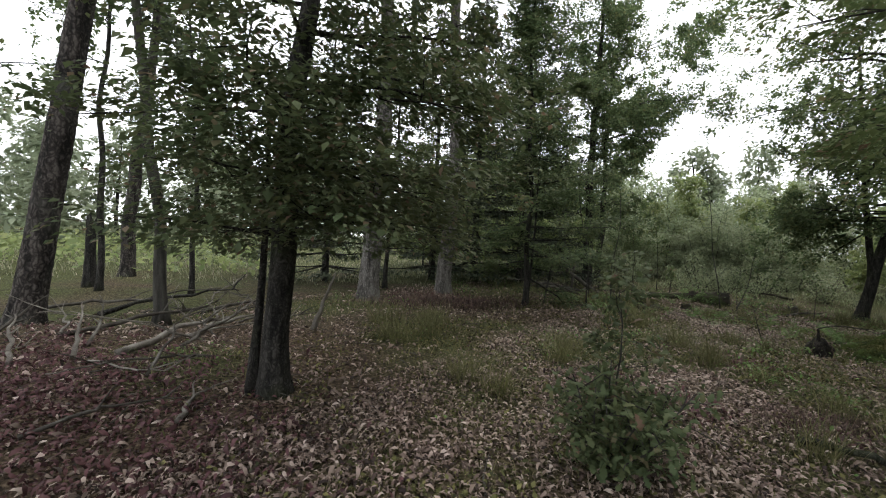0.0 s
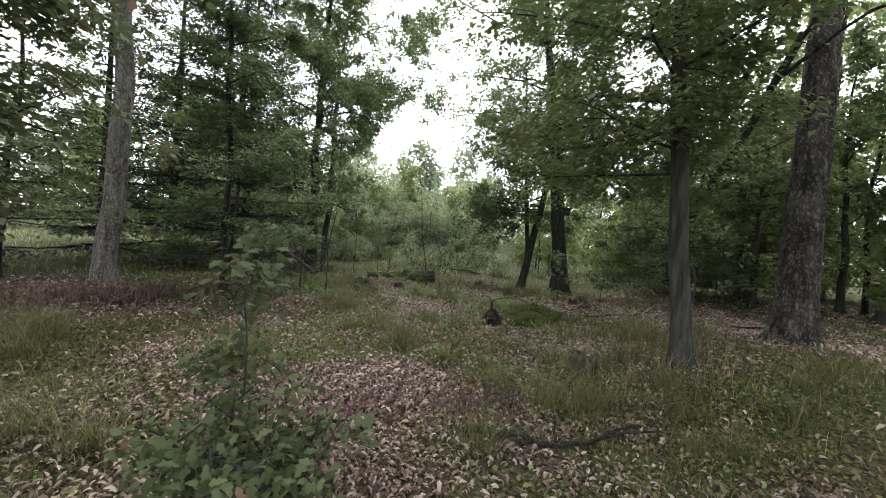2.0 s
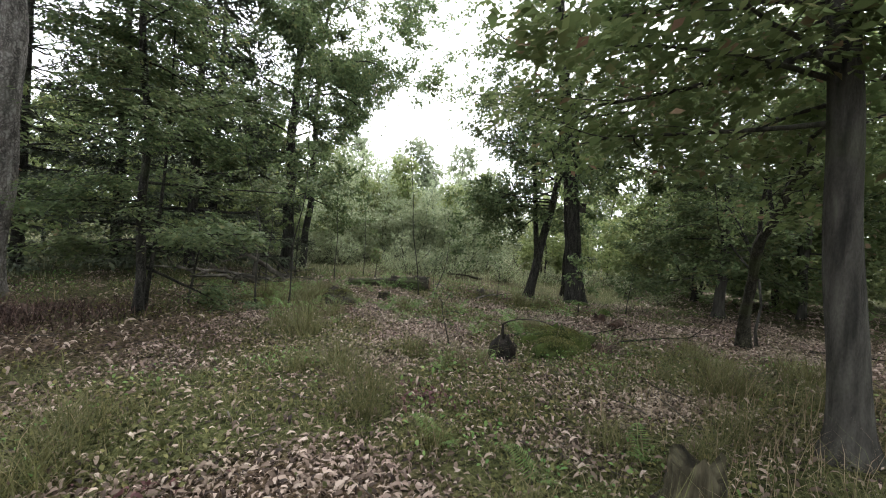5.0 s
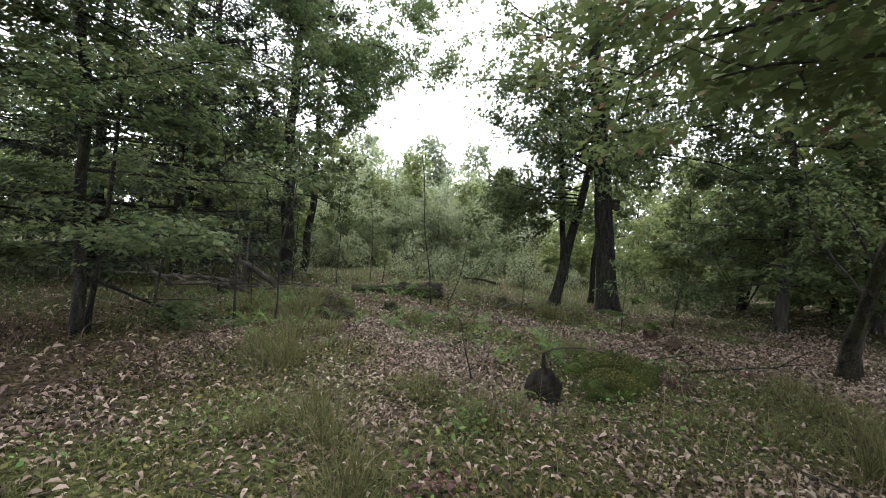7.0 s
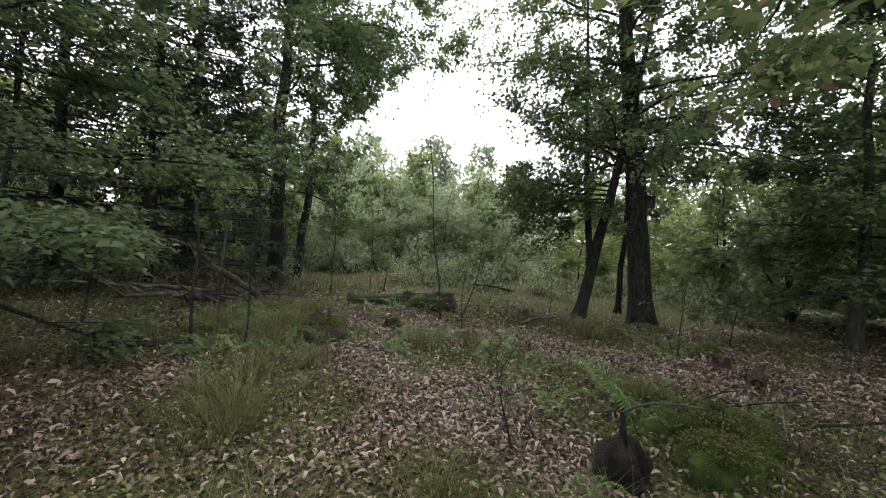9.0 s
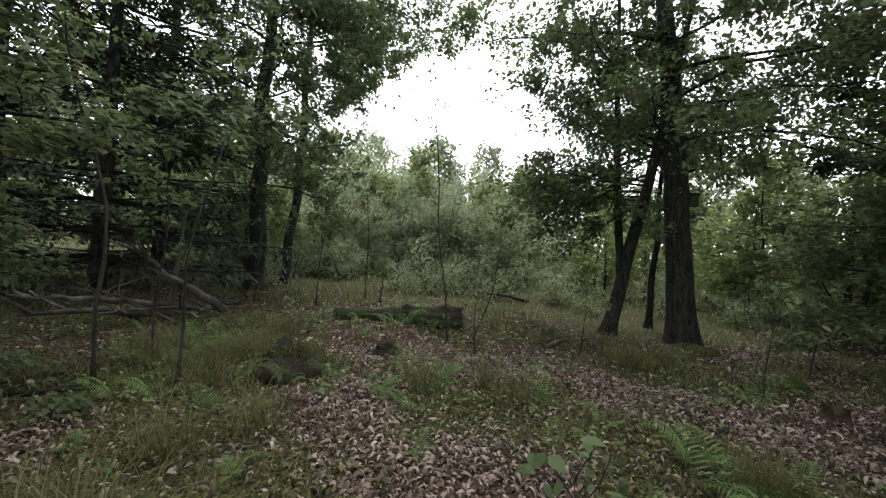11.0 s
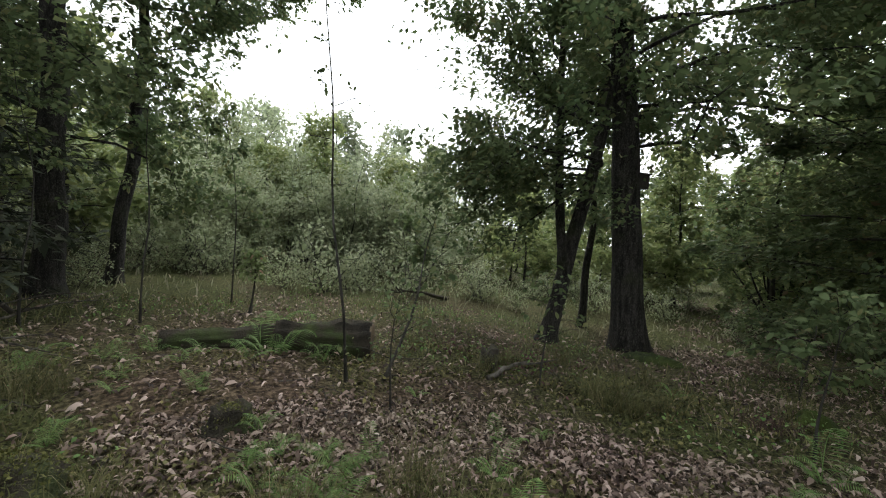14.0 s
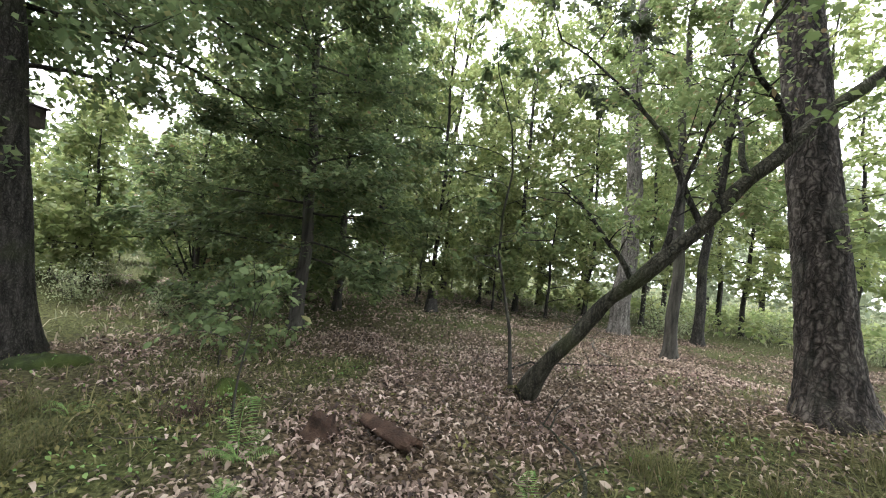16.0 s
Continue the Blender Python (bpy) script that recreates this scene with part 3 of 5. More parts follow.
# ---- trees round the start ----
# DARK_LEAF puts the backlit darkness of this crown into its leaf colour
make_tree("beech_tree", "dark beech trunk with low dense shady crown", -0.36, 4.28, 9.0, 0.125, 21, low=1.7, spread=2.1, limbs=34, count=64000, leaf=0.062,
          leaf_mat=DARK_LEAF, bark=OAK_BARK, rise=(-0.05, 0.6), flat=0.3, sides=18, bark_rough=0.06, stems=((-0.2, 0.02, -0.02, 0.0, 0.05, 3.2),), flare=0.5, longs=((1.5, 180, -0.05, 1.3), (1.55, 150, 0.0, 1.3), (1.75, -90, 0.0, 1.1), (1.9, -40, 0.0, 1.4), (2.0, -140, 0.0, 1.2), (2.3, -70, 0.1, 1.6), (2.6, -110, 0.1, 1.5), (2.9, -30, 0.1, 2.0), (1.8, 10, -0.05, 1.6), (2.2, 20, 0.05, 2.4), (2.6, 60, 0.1, 1.6), (3.0, 0, 0.15, 1.8), (3.4, 35, 0.2, 1.8)))
make_tree("pine_tree", "grey-brown leaning pine trunk with high crown", -3.95, 7.35, 15.0, 0.19, 22, sway=0.02, low=8.0, spread=2.4, limbs=12, count=5000, leaf=0.2,
          leaf_mat=PINE_NEEDLE, bark=PINE_BARK, lean=(0.14, -0.01), sides=48, bark_rough=0.012, ridges=9, plates=True, flare=0.4)
make_tree("pine_tree", "slim distant pine trunk behind the fallen branches", -5.2, 14.0, 15.0, 0.18, 23, low=6.0, spread=2.4, limbs=12, count=5000, leaf=0.2, leaf_mat=PINE_NEEDLE, bark=PINE_BARK, lean=(0.03, 0), flare=0.3)
make_tree("oak_tree", "slender mossy oak trunk in the leaf litter", -2.3, 7.5, 10.0, 0.095, 24, low=4.5, spread=2.0, limbs=12, count=3000, leaf=0.1, leaf_mat=OAK_LEAF, bark=SMOOTH_BARK, lean=(-0.035, 0), flare=0.9)
make_tree("oak_tree", "thin young oak with sparse crown", -2.7, 10.6, 8.0, 0.06, 25, low=2.6, spread=1.6, limbs=12, count=2000, leaf=0.1, leaf_mat=OAK_LEAF, bark=OAK_BARK)
make_tree("oak_tree", "thin dark young oak beside a broken snag", -4.6, 11.0, 10.0, 0.07, 26, low=4.0, spread=1.7, limbs=10, count=1800, leaf=0.1, leaf_mat=OAK_LEAF, bark=OAK_BARK, lean=(0.03, 0))
make_tree("oak_tree", "thin dark young oak in open bracken", -7.0, 11.6, 10.0, 0.07, 27, low=4.2, spread=1.8, limbs=10, count=1800, leaf=0.1, leaf_mat=OAK_LEAF, bark=OAK_BARK)
make_tree("pine_tree", "tall grey pine trunk with flaky bark", 1.12, 9.9, 17.0, 0.225, 28, low=7.0, spread=2.8, limbs=14, count=6000, leaf=0.2,
          leaf_mat=PINE_NEEDLE, bark=GREY_BARK, sides=48, bark_rough=0.012, ridges=10, plates=True, flare=0.35)
make_tree("pine_tree", "pale grey pine trunk standing upright in litter", 3.32, 11.3, 17.0, 0.205, 29, low=7.5, spread=2.8, limbs=14, count=6000, leaf=0.2,
          leaf_mat=PINE_NEEDLE, bark=GREY_BARK, sides=48, bark_rough=0.012, ridges=10, plates=True, flare=0.3, lean=(0.02, 0))
make_tree("hornbeam", "young dark hornbeam with layered leafy sprays", 4.7, 9.1, 9.0, 0.065, 30, low=0.7, spread=2.2, limbs=38, count=58000, leaf=0.062, shape=DIAMOND,
          leaf_mat=OAK_LEAF, bark=OAK_BARK, profile="cone", rise=(-0.05, 0.5), flat=0.25, clump=0.3, short=(180, 0.5, 0), stems=((0.1, 0.1, 0.05, 0.03, 0.035, 5.0),))
make_tree("hornbeam", "leafy hornbeam between pine trunks", 1.9, 12.6, 7.5, 0.07, 31, low=1.0, spread=2.3, limbs=22, count=14000, leaf=0.1, leaf_mat=BEECH_LEAF, bark=OAK_BARK, profile="cone", rise=(0, 0.5), flat=0.3)

# ---- trees along the path ----
make_tree("oak_tree", "tall oak with long overhanging leafy boughs", 10.1, 14.5, 13.0, 0.19, 33, low=2.2, spread=3.6, limbs=30, count=46000, short=(-33, 0.7, 3.0), leaf=0.10,
          leaf_mat=OAK_LEAF, bark=OAK_BARK, lean=(0.01, 0), longs=((5.5, -5, 0.35, 4.2), (7.0, 10, 0.3, 4.5), (6.5, -90, 0.3, 3.0)))
make_tree("oak_tree", "slim oak beside a thicker oak", 11.5, 15.8, 13.0, 0.13, 34, low=3.2, spread=3.0, limbs=20, count=34000, short=(-33, 0.7, 3.0), leaf=0.11, leaf_mat=OAK_LEAF, bark=OAK_BARK,
          lean=(0.05, 0.0), longs=((7.0, 0, 0.45, 4.2), (6.5, 20, 0.5, 4.0), (9.5, -20, 0.3, 5.4), (5.4, -10, 0.4, 3.0), (7.6, 14, 0.35, 5.6), (8.6, -4, 0.3, 6.0), (9.2, -35, 0.35, 4.6), (7.2, -16, 0.4, 4.6)))
# the five boughs from 9 m up are unseen, added to darken the floor
make_tree("oak_tree", "thick dark oak carrying a nest box", 15.74, 7.13, 14.0, 0.275, 35, sway=0.04, lean=(-0.05, 0.12), low=5.4, spread=4.6, limbs=24, count=52000, short=(104, 0.95, 4.5), leaf=0.10,
          leaf_mat=OAK_LEAF, bark=OAK_BARK, sides=28, bark_rough=0.035, ridges=15, flare=0.4, rise=(0.3, 1.0), clump=0.5,
          longs=((4.2, 125, 0.45, 2.6), (5.2, 112, 0.6, 4.4), (6.2, 122, 0.55, 4.6), (7.2, 106, 0.55, 4.4), (9.0, -160, 0.2, 6.0), (9.6, -135, 0.2, 6.5), (10.2, -110, 0.2, 6.0), (9.3, 180, 0.2, 5.0), (10.5, -85, 0.2, 5.5), (3.8, 95, 0.3, 3.0), (5.0, -90, 0.4, 4.2), (4.2, -70, 0.35, 4.2), (3.9, 20, 0.3, 3.6), (4.4, -110, 0.4, 4.0), (4.0, -40, 0.35, 4.0), (4.8, -20, 0.4, 4.2), (4.6, 55, 0.4, 4.2), (3.5, -60, 0.3, 3.4), (5.6, -75, 0.5, 4.8)))
make_tree("oak_tree", "forked oak with one leaning stem", 15.03, 8.41, 9.0, 0.15, 36, sway=0.05, low=4.0, spread=2.8, limbs=14, count=24000, short=(104, 0.6, 5.0), leaf=0.10,
          leaf_mat=OAK_LEAF, bark=OAK_BARK, lean=(0.10, -0.12), rise=(-0.15, 0.5), stems=((0.12, -0.16, -0.03, 0.10, 0.09, 8.0, 1.35),), longs=((2.9, 125, 0.0, 2.8), (3.3, 140, 0.1, 2.6), (3.8, 110, 0.2, 3.0), (3.1, 95, 0.0, 2.6), (4.2, 130, 0.35, 3.4), (4.8, 145, 0.4, 3.0), (3.0, 110, 0.1, 2.2), (3.5, 118, -0.3, 3.2), (3.1, 136, -0.28, 2.8), (3.9, 102, -0.25, 3.4), (2.8, 125, -0.35, 2.2)))
make_tree("oak_tree", "thin oak behind the forked oak", 17.4, 8.3, 7.5, 0.09, 37, low=2.2, spread=2.0, limbs=14, count=7000, leaf=0.12, leaf_mat=OAK_LEAF, bark=OAK_BARK)
# eight boughs above 6 m lie out of view, added as shade for the ground
make_tree("beech_tree", "slim beech beside the path with layered sprays", 6.62, 1.53, 10.0, 0.115, 38, sway=0.05, lean=(0.0, 0.10), low=2.1, spread=2.4, limbs=30, count=54000, leaf=0.078, shape=DIAMOND,
          leaf_mat=BEECH_LEAF, bark=SMOOTH_BARK, sides=18, rise=(0.15, 0.8), flat=0.3, clump=0.5, short=(-80, 0.3, 0), longs=((6.0, 20, 0.3, 3.4), (6.3, 110, 0.3, 3.4), (6.6, -60, 0.3, 3.6), (7.0, 200, 0.3, 3.2), (7.2, -20, 0.3, 3.8), (7.6, 70, 0.3, 3.6), (8.0, -100, 0.3, 3.4), (8.3, 150, 0.3, 3.2), (2.2, 80, 0.1, 1.7), (2.6, -5, 0.15, 2.0), (3.0, 100, 0.2, 2.4), (3.6, 120, 0.4, 2.4), (2.3, 15, 0.1, 1.9), (2.5, 140, 0.2, 1.6), (2.7, 80, 0.0, 2.8), (3.4, -150, 0.3, 2.0), (4.4, 60, 0.5, 2.4), (4.2, 30, 0.3, 2.4)))
# crown is out of view; made low, wide and dense to shade the ground
make_tree("pine_tree", "great pine with deeply plated bark", 9.15, 0.60, 18.0, 0.255, 39, sway=0.02, lean=(0.13, 0.0), low=8.0, spread=4.6, limbs=26, count=26000, leaf=0.22,
          leaf_mat=PINE_NEEDLE, bark=PINE_BARK, sides=88, bark_rough=0.012, ridges=12, flare=0.5, plates=True)
shady = make_tree("hornbeam", "dense dark hornbeam shading bare ground", 16.2, 3.4, 9.0, 0.13, 40, low=0.9, spread=3.0, limbs=44, count=48000, leaf=0.10, leaf_mat=OAK_LEAF, bark=SMOOTH_BARK, profile="oak", rise=(-0.1, 0.6), flat=0.3)
make_tree("oak_tree", "slim oak in the shade of a hornbeam", 20.1, -0.5, 9.0, 0.12, 41, low=2.0, spread=2.6, limbs=18, count=9000, leaf=0.13, leaf_mat=OAK_LEAF, bark=OAK_BARK)
make_tree("oak_tree", "slim oak further into the wood", 23.0, -3.5, 10.0, 0.14, 42, low=2.0, spread=2.8, limbs=18, count=9000, leaf=0.14, leaf_mat=BEECH_LEAF, bark=OAK_BARK)
make_tree("oak_tree", "upright slim oak behind the leaning tree", 12.3, -3.1, 11.0, 0.13, 43, low=2.8, spread=2.6, limbs=18, count=11000, leaf=0.11, leaf_mat=BEECH_LEAF, bark=SMOOTH_BARK)
make_tree("oak_tree", "dark oak stem at the edge of the bright field", 13.1, -6.6, 11.0, 0.14, 44, low=2.8, spread=2.6, limbs=18, count=9000, leaf=0.12, leaf_mat=BEECH_LEAF, bark=OAK_BARK)
make_tree("pine_tree", "broad pine with peeling flaky bark", 14.9, -5.7, 16.0, 0.27, 45, low=7.0, spread=2.6, limbs=12, count=4000, leaf=0.2, leaf_mat=PINE_NEEDLE, bark=GREY_BARK, sides=20, bark_rough=0.09, ridges=10, flare=0.3)

spruce = make_conifer("spruce", "tall dark spruce with drooping boughs", 7.4, 14.9, 12.0, 0.15, 50, mat=NEEDLE, bark=OAK_BARK, spread=2.9, count=15000, group="dark spruces")
for x, y, s, a in ((6.0, 16.2, 1.0, 40), (9.0, 17.6, 1.1, 80), (4.0, 15.2, 0.85, 130), (0.2, 14.4, 0.8, 200)):
    copy_thing(spruce, pose(x, y, float(ground(x, y)), 0, 0, a) @ Matrix.Scale(s, 4))


dense = make_tree("hornbeam", "dark bushy hornbeam deeper in the wood", 18.2, 1.7, 7.5, 0.10, 46, low=0.4, spread=2.6, limbs=26, count=8000, leaf=0.16, leaf_mat=BEECH_LEAF, bark=SMOOTH_BARK, rise=(0.0, 0.8), flat=0.4, simple=True, group="bushy hornbeams")
for x, y, s, a in ((19.8, 4.6, 0.7, 40), (20.5, 1.8, 1.0, 100)):
    copy_thing(dense, pose(x, y, float(ground(x, y)), 0, 0, a) @ Matrix.Scale(s, 4))

# ---- distance: shrubs and trees across the clearing ----
def set_copies(ob, spots, g):
    for x, y, s in spots:
        copy_thing(ob, pose(x, y, float(ground(x, y)), 0, 0, g.uniform(0, 360)) @ Matrix.Diagonal((s, s, s * g.uniform(0.9, 1.15), 1)))


def ring(n, az0, az1, r0, r1, s0, s1, g):
    """Spots round the clearing, at even steps of azimuth with some scatter."""
    for i in range(n):
        az = radians(az0 + (az1 - az0) * (i + g.uniform(0.1, 0.9)) / n)
        d = g.uniform(r0, r1)
        yield 8 + d * math.cos(az), 6 + d * math.sin(az), g.uniform(s0, s1)


g = np.random.default_rng(5)
willow = make_shrub("willow_shrub", "pale grey-green willow shrub across the clearing", 18.5, 16.0, 4.0, 2.9, 60, stems=9, count=7500, leaf=0.105, leaf_mat=WILLOW_LEAF, bark=SMOOTH_BARK, clump=0.2, group="willows across the clearing", bare=0.1)
set_copies(willow, list(ring(9, 28, 75, 13.5, 17, 0.7, 1.05, g)) + list(ring(8, 22, 78, 19, 24, 1.2, 1.6, g)), g)
brush = make_shrub("young_willow", "low pale willow seedling in meadow grass", 15.5, 13.0, 1.3, 1.0, 65, stems=4, count=900, leaf=0.06, leaf_mat=WILLOW_LEAF, bark=SMOOTH_BARK, clump=0.12, group="willow seedlings in the clearing", bare=0.1, r=0.01)
set_copies(brush, list(ring(16, 24, 76, 9.2, 13.5, 0.6, 1.35, g)) + list(ring(8, -5, 24, 10, 14, 0.5, 1.0, g)) + list(ring(9, 102, 140, 17, 32, 0.8, 1.4, g)) + list(ring(6, -86, -62, 13, 24, 0.6, 1.2, g)), g)
young = make_tree("young_oak", "bright green young oak at the clearing edge", 22.5, 6.6, 5.0, 0.06, 61, low=0.5, spread=2.3, limbs=22, count=4000, leaf=0.175, leaf_mat=BRIGHT_LEAF, bark=OAK_BARK, group="young oaks at the clearing edge", clump=0.42, simple=True, sides=8)
set_copies(young, list(ring(6, 0, 26, 13, 17, 0.5, 0.75, g)) + list(ring(6, -58, 10, 14, 18, 0.7, 1.1, g)) + list(ring(6, -25, 24, 19, 25, 0.9, 1.15, g)) + list(ring(6, 72, 102, 12, 19, 0.8, 1.5, g)) + list(ring(7, 30, 72, 16, 22, 0.7, 1.15, g)) + list(ring(9, -48, 2, 17, 24, 0.4, 0.65, g)), g)
lime = make_tree("birch_tree", "tall light green birch in dense woodland", 22.0, -8.0, 13.0, 0.11, 64, low=1.5, spread=3.2, limbs=26, count=5600, leaf=0.19, leaf_mat=BRIGHT_LEAF, bark=OAK_BARK, group="birches in the wood", clump=0.5, simple=True, sides=8)
# the first three birches stand out of view, added to shade the path
set_copies(lime, [(3.6, -3.4, 1.1), (5.6, -4.8, 1.1), (-0.5, -4.5, 1.1), (21.5, 2.4, 1.0)] + list(ring(6, -66, -24, 14.5, 18, 0.75, 0.95, g)) + list(ring(12, -74, -8, 20, 26, 1.0, 1.3, g)) + list(ring(4, -88, -70, 17, 24, 0.8, 1.1, g)), g)
far = make_tree("far_tree", "broad hazy green tree far beyond the clearing", 40, 36, 10.0, 0.2, 62, low=0.6, spread=4.0, limbs=24, count=2800, leaf=0.42, leaf_mat=HAZE_LEAF, bark=OAK_BARK, group="far trees", clump=0.8, sides=8, simple=True)
fir = make_conifer("far_fir", "pointed hazy conifer far beyond the clearing", 46, 40, 11.0, 0.18, 63, mat=HAZE_LEAF, bark=OAK_BARK, spread=2.8, count=1700, needle=0.6, whorls=13, group="far conifers")
# the last ring is unseen behind the start, added to close in the light
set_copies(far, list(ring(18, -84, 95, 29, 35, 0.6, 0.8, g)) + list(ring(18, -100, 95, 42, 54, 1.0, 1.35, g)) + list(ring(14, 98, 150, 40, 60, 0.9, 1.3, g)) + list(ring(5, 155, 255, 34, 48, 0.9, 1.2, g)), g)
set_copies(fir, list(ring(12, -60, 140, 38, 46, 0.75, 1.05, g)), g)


# ---- the leaning tree and its neighbours ----
def leaning_tree():
    t = thing("leaning_tree", "mossy leaning trunk fallen against a great pine", "tree", 11.52, 2.55)
    s = np.linspace(0, 1, 80)
    knee = np.array(((11.56, 2.47, -0.12), (11.04, 2.46, 0.69), (10.66, 2.42, 1.19), (10.23, 2.34, 1.60), (9.90, 2.23, 1.99), (9.60, 2.02, 2.47), (9.36, 1.75, 2.85), (8.90, 1.35, 3.48), (8.50, 1.00, 4.05), (8.20, 0.75, 4.70))) - (11.52, 2.55, float(ground(11.52, 2.55)))
    u = np.linspace(0, 1, len(knee))
    wide = np.array([np.interp(np.linspace(-0.02, 1.02, 160), u, knee[:, k], knee[0, k], knee[-1, k]) for k in range(3)])
    pts = np.stack([np.interp(s, np.linspace(0, 1, 146), np.convolve(c, np.ones(15) / 15, "valid")) for c in wide], -1)
    pts = pts + np.stack((0.015 * np.sin(s * 29), 0.02 * np.sin(s * 23), 0.02 * np.sin(s * 37)), -1)
    moss_bark = bark_material("mossy_oak_bark", (0.012, 0.011, 0.009), (0.033, 0.031, 0.023), (0.068, 0.064, 0.048), 0.5, plates=True, scale=1.8)
    part("trunk", tube(pts, (0.070 * (1 - 0.38 * s) + 0.06 * np.exp(-s * 26)) * (1 + 0.06 * np.sin(s * 23) + 0.05 * np.sin(s * 41) + 0.03 * np.sin(s * 77)), 24, 0.16, 71, 7, 0.6), moss_bark, t)
    g = np.random.default_rng(72)
    spots = []
    for f, az, el, ln in ((0.30, 60, 1.2, 1.2), (0.36, 200, 1.3, 1.6), (0.46, 30, 1.2, 2.4), (0.50, 250, 1.3, 2.6), (0.56, 320, 1.1, 2.2), (0.66, 100, 1.0, 1.8), (0.9, 215, 0.6, 2.2), (0.98, 230, 0.7, 2.2)):
        b = pts[int(f * 79)]
        arm = bent(b, radians(az), el, ln, 9, g, -0.2, 0.12)
        limb = part("branch", tube(arm, np.linspace(0.032, 0.007, 9), 7, 0.1, 4), OAK_BARK, t)
        fine = []
        for k in range(7):
            tw = bent(arm[2 + k], radians(az) + g.uniform(-1.8, 1.8), el * 0.5 + g.normal(0, 0.3), ln * g.uniform(0.2, 0.4), 5, g, 0.0, 0.12)
            fine.append(tube(tw, np.linspace(0.010, 0.003, 5), 4))
            spots += list(tw[2:])
        tagged(part("twig_spray", joined(fine), OAK_BARK, limb), kind="stuff")
        spots += list(arm[5:])
    spots = np.array(spots)
    p = spots[g.integers(0, len(spots), 3800)] + g.normal(0, 0.14, (3800, 3))
    part("foliage", leaves(p, 0.055, OVAL, g, 0.5), BEECH_LEAF, t)


leaning_tree()


def sapling(x, y, height, seed, r=0.014, count=300, leaf=0.09, mat=None, label="thin leafy sapling", lean=(0, 0), low=0.4, spread=0.5, shape=OVAL, limbs=8, sway=0.3):
    return make_tree("sapling", label, x, y, height, r, seed, low=low * height, spread=spread, limbs=limbs, count=count, leaf=leaf, shape=shape, leaf_mat=mat or OAK_LEAF,
                     bark=SMOOTH_BARK, lean=lean, sway=sway, clump=0.1, flare=0.8, sides=8, category="sapling")


sapling(10.57, 9.05, 4.6, 80, 0.014, 60, 0.05, label="tall bare whip-like sapling before the log", low=0.35, limbs=8, lean=(-0.09, 0.10), spread=0.35, sway=0.1)
sapling(10.9, 8.85, 1.7, 81, 0.018, 30, 0.06, label="thin forked bare sapling by the log", lean=(0.2, -0.2), low=0.5)
sapling(7.1, 9.15, 4.2, 82, 0.015, 650, 0.055, label="slim oak sapling with leafy top", low=0.6, spread=1.2, limbs=12, lean=(0.03, 0.0))
sapling(6.57, 9.35, 3.6, 83, 0.019, 900, 0.055, label="slim sapling with mossy foot", low=0.45, spread=0.9, limbs=10)
sapling(7.15, 10.1, 2.6, 84, 0.013, 600, 0.06, label="thin leafy sapling among dead branches")
sapling(5.6, 9.8, 1.6, 85, 0.024, 240, 0.055, label="crooked forked sapling with few leaves", lean=(0.12, -0.05))
sapling(10.26, 12.1, 3.4, 86, 0.013, 1200, 0.06, label="slender leafy sapling behind the log", spread=0.8)
sapling(11.62, 11.9, 0.9, 87, 0.02, 420, 0.06, label="small sapling with a tight ball of brownish leaves", low=0.6, spread=0.22, mat=BEECH_LEAF)
sapling(9.3, 12.6, 3.0, 88, 0.013, 900, 0.06, label="slender leafy sapling in undergrowth", spread=0.8)
sapling(10.4, 8.4, 1.1, 89, 0.010, 30, 0.05, label="bare dry sapling stalk in litter", low=0.3)
sapling(12.0, 12.9, 3.2, 90, 0.013, 1000, 0.06, label="slender leafy sapling behind the log", spread=0.8)
sapling(11.8, 2.3, 3.8, 91, 0.024, 1500, 0.06, label="crooked slim sapling beside the leaning trunk", low=0.33, spread=1.5, limbs=12, lean=(0.07, 0.09), sway=0.75)
sapling(11.75, 5.43, 1.15, 92, 0.012, 520, 0.06, label="small upright oak seedling with pale leaves", low=0.45, spread=0.8)
sapling(14.0, 5.1, 1.2, 93, 0.014, 600, 0.07, label="low leafy seedling near a mossy stone", low=0.3, spread=0.7)
sapling(7.35, 5.45, 0.7, 94, 0.009, 14, 0.05, label="dry curved twig sapling in the path", low=0.3, lean=(-0.2, 0.1))
sapling(11.9, 7.6, 1.2, 95, 0.01, 60, 0.06, label="thin dry sapling on the slope")
make_shrub("hazel_shrub", "arching multi-stemmed hazel shrub in shade", 20.0, 4.5, 3.4, 3.0, 96, stems=8, count=3500, leaf=0.12, leaf_mat=OAK_LEAF, bark=OAK_BARK, clump=0.35, bare=0.45, r=0.035)
make_shrub("oak_seedling", "low bushy oak seedling with broad dark leaves", 1.98, 2.5, 0.85, 0.6, 97, stems=11, count=2300, leaf=0.062, shape=LOBED, leaf_mat=DARK_LEAF, bark=SMOOTH_BARK, clump=0.07, r=0.008, bare=0.1)
sapling(1.98, 2.5, 1.45, 98, 0.010, 460, 0.055, label="spindly oak shoot above a seedling bush", low=0.45, spread=0.3, shape=LOBED, mat=DARK_LEAF)


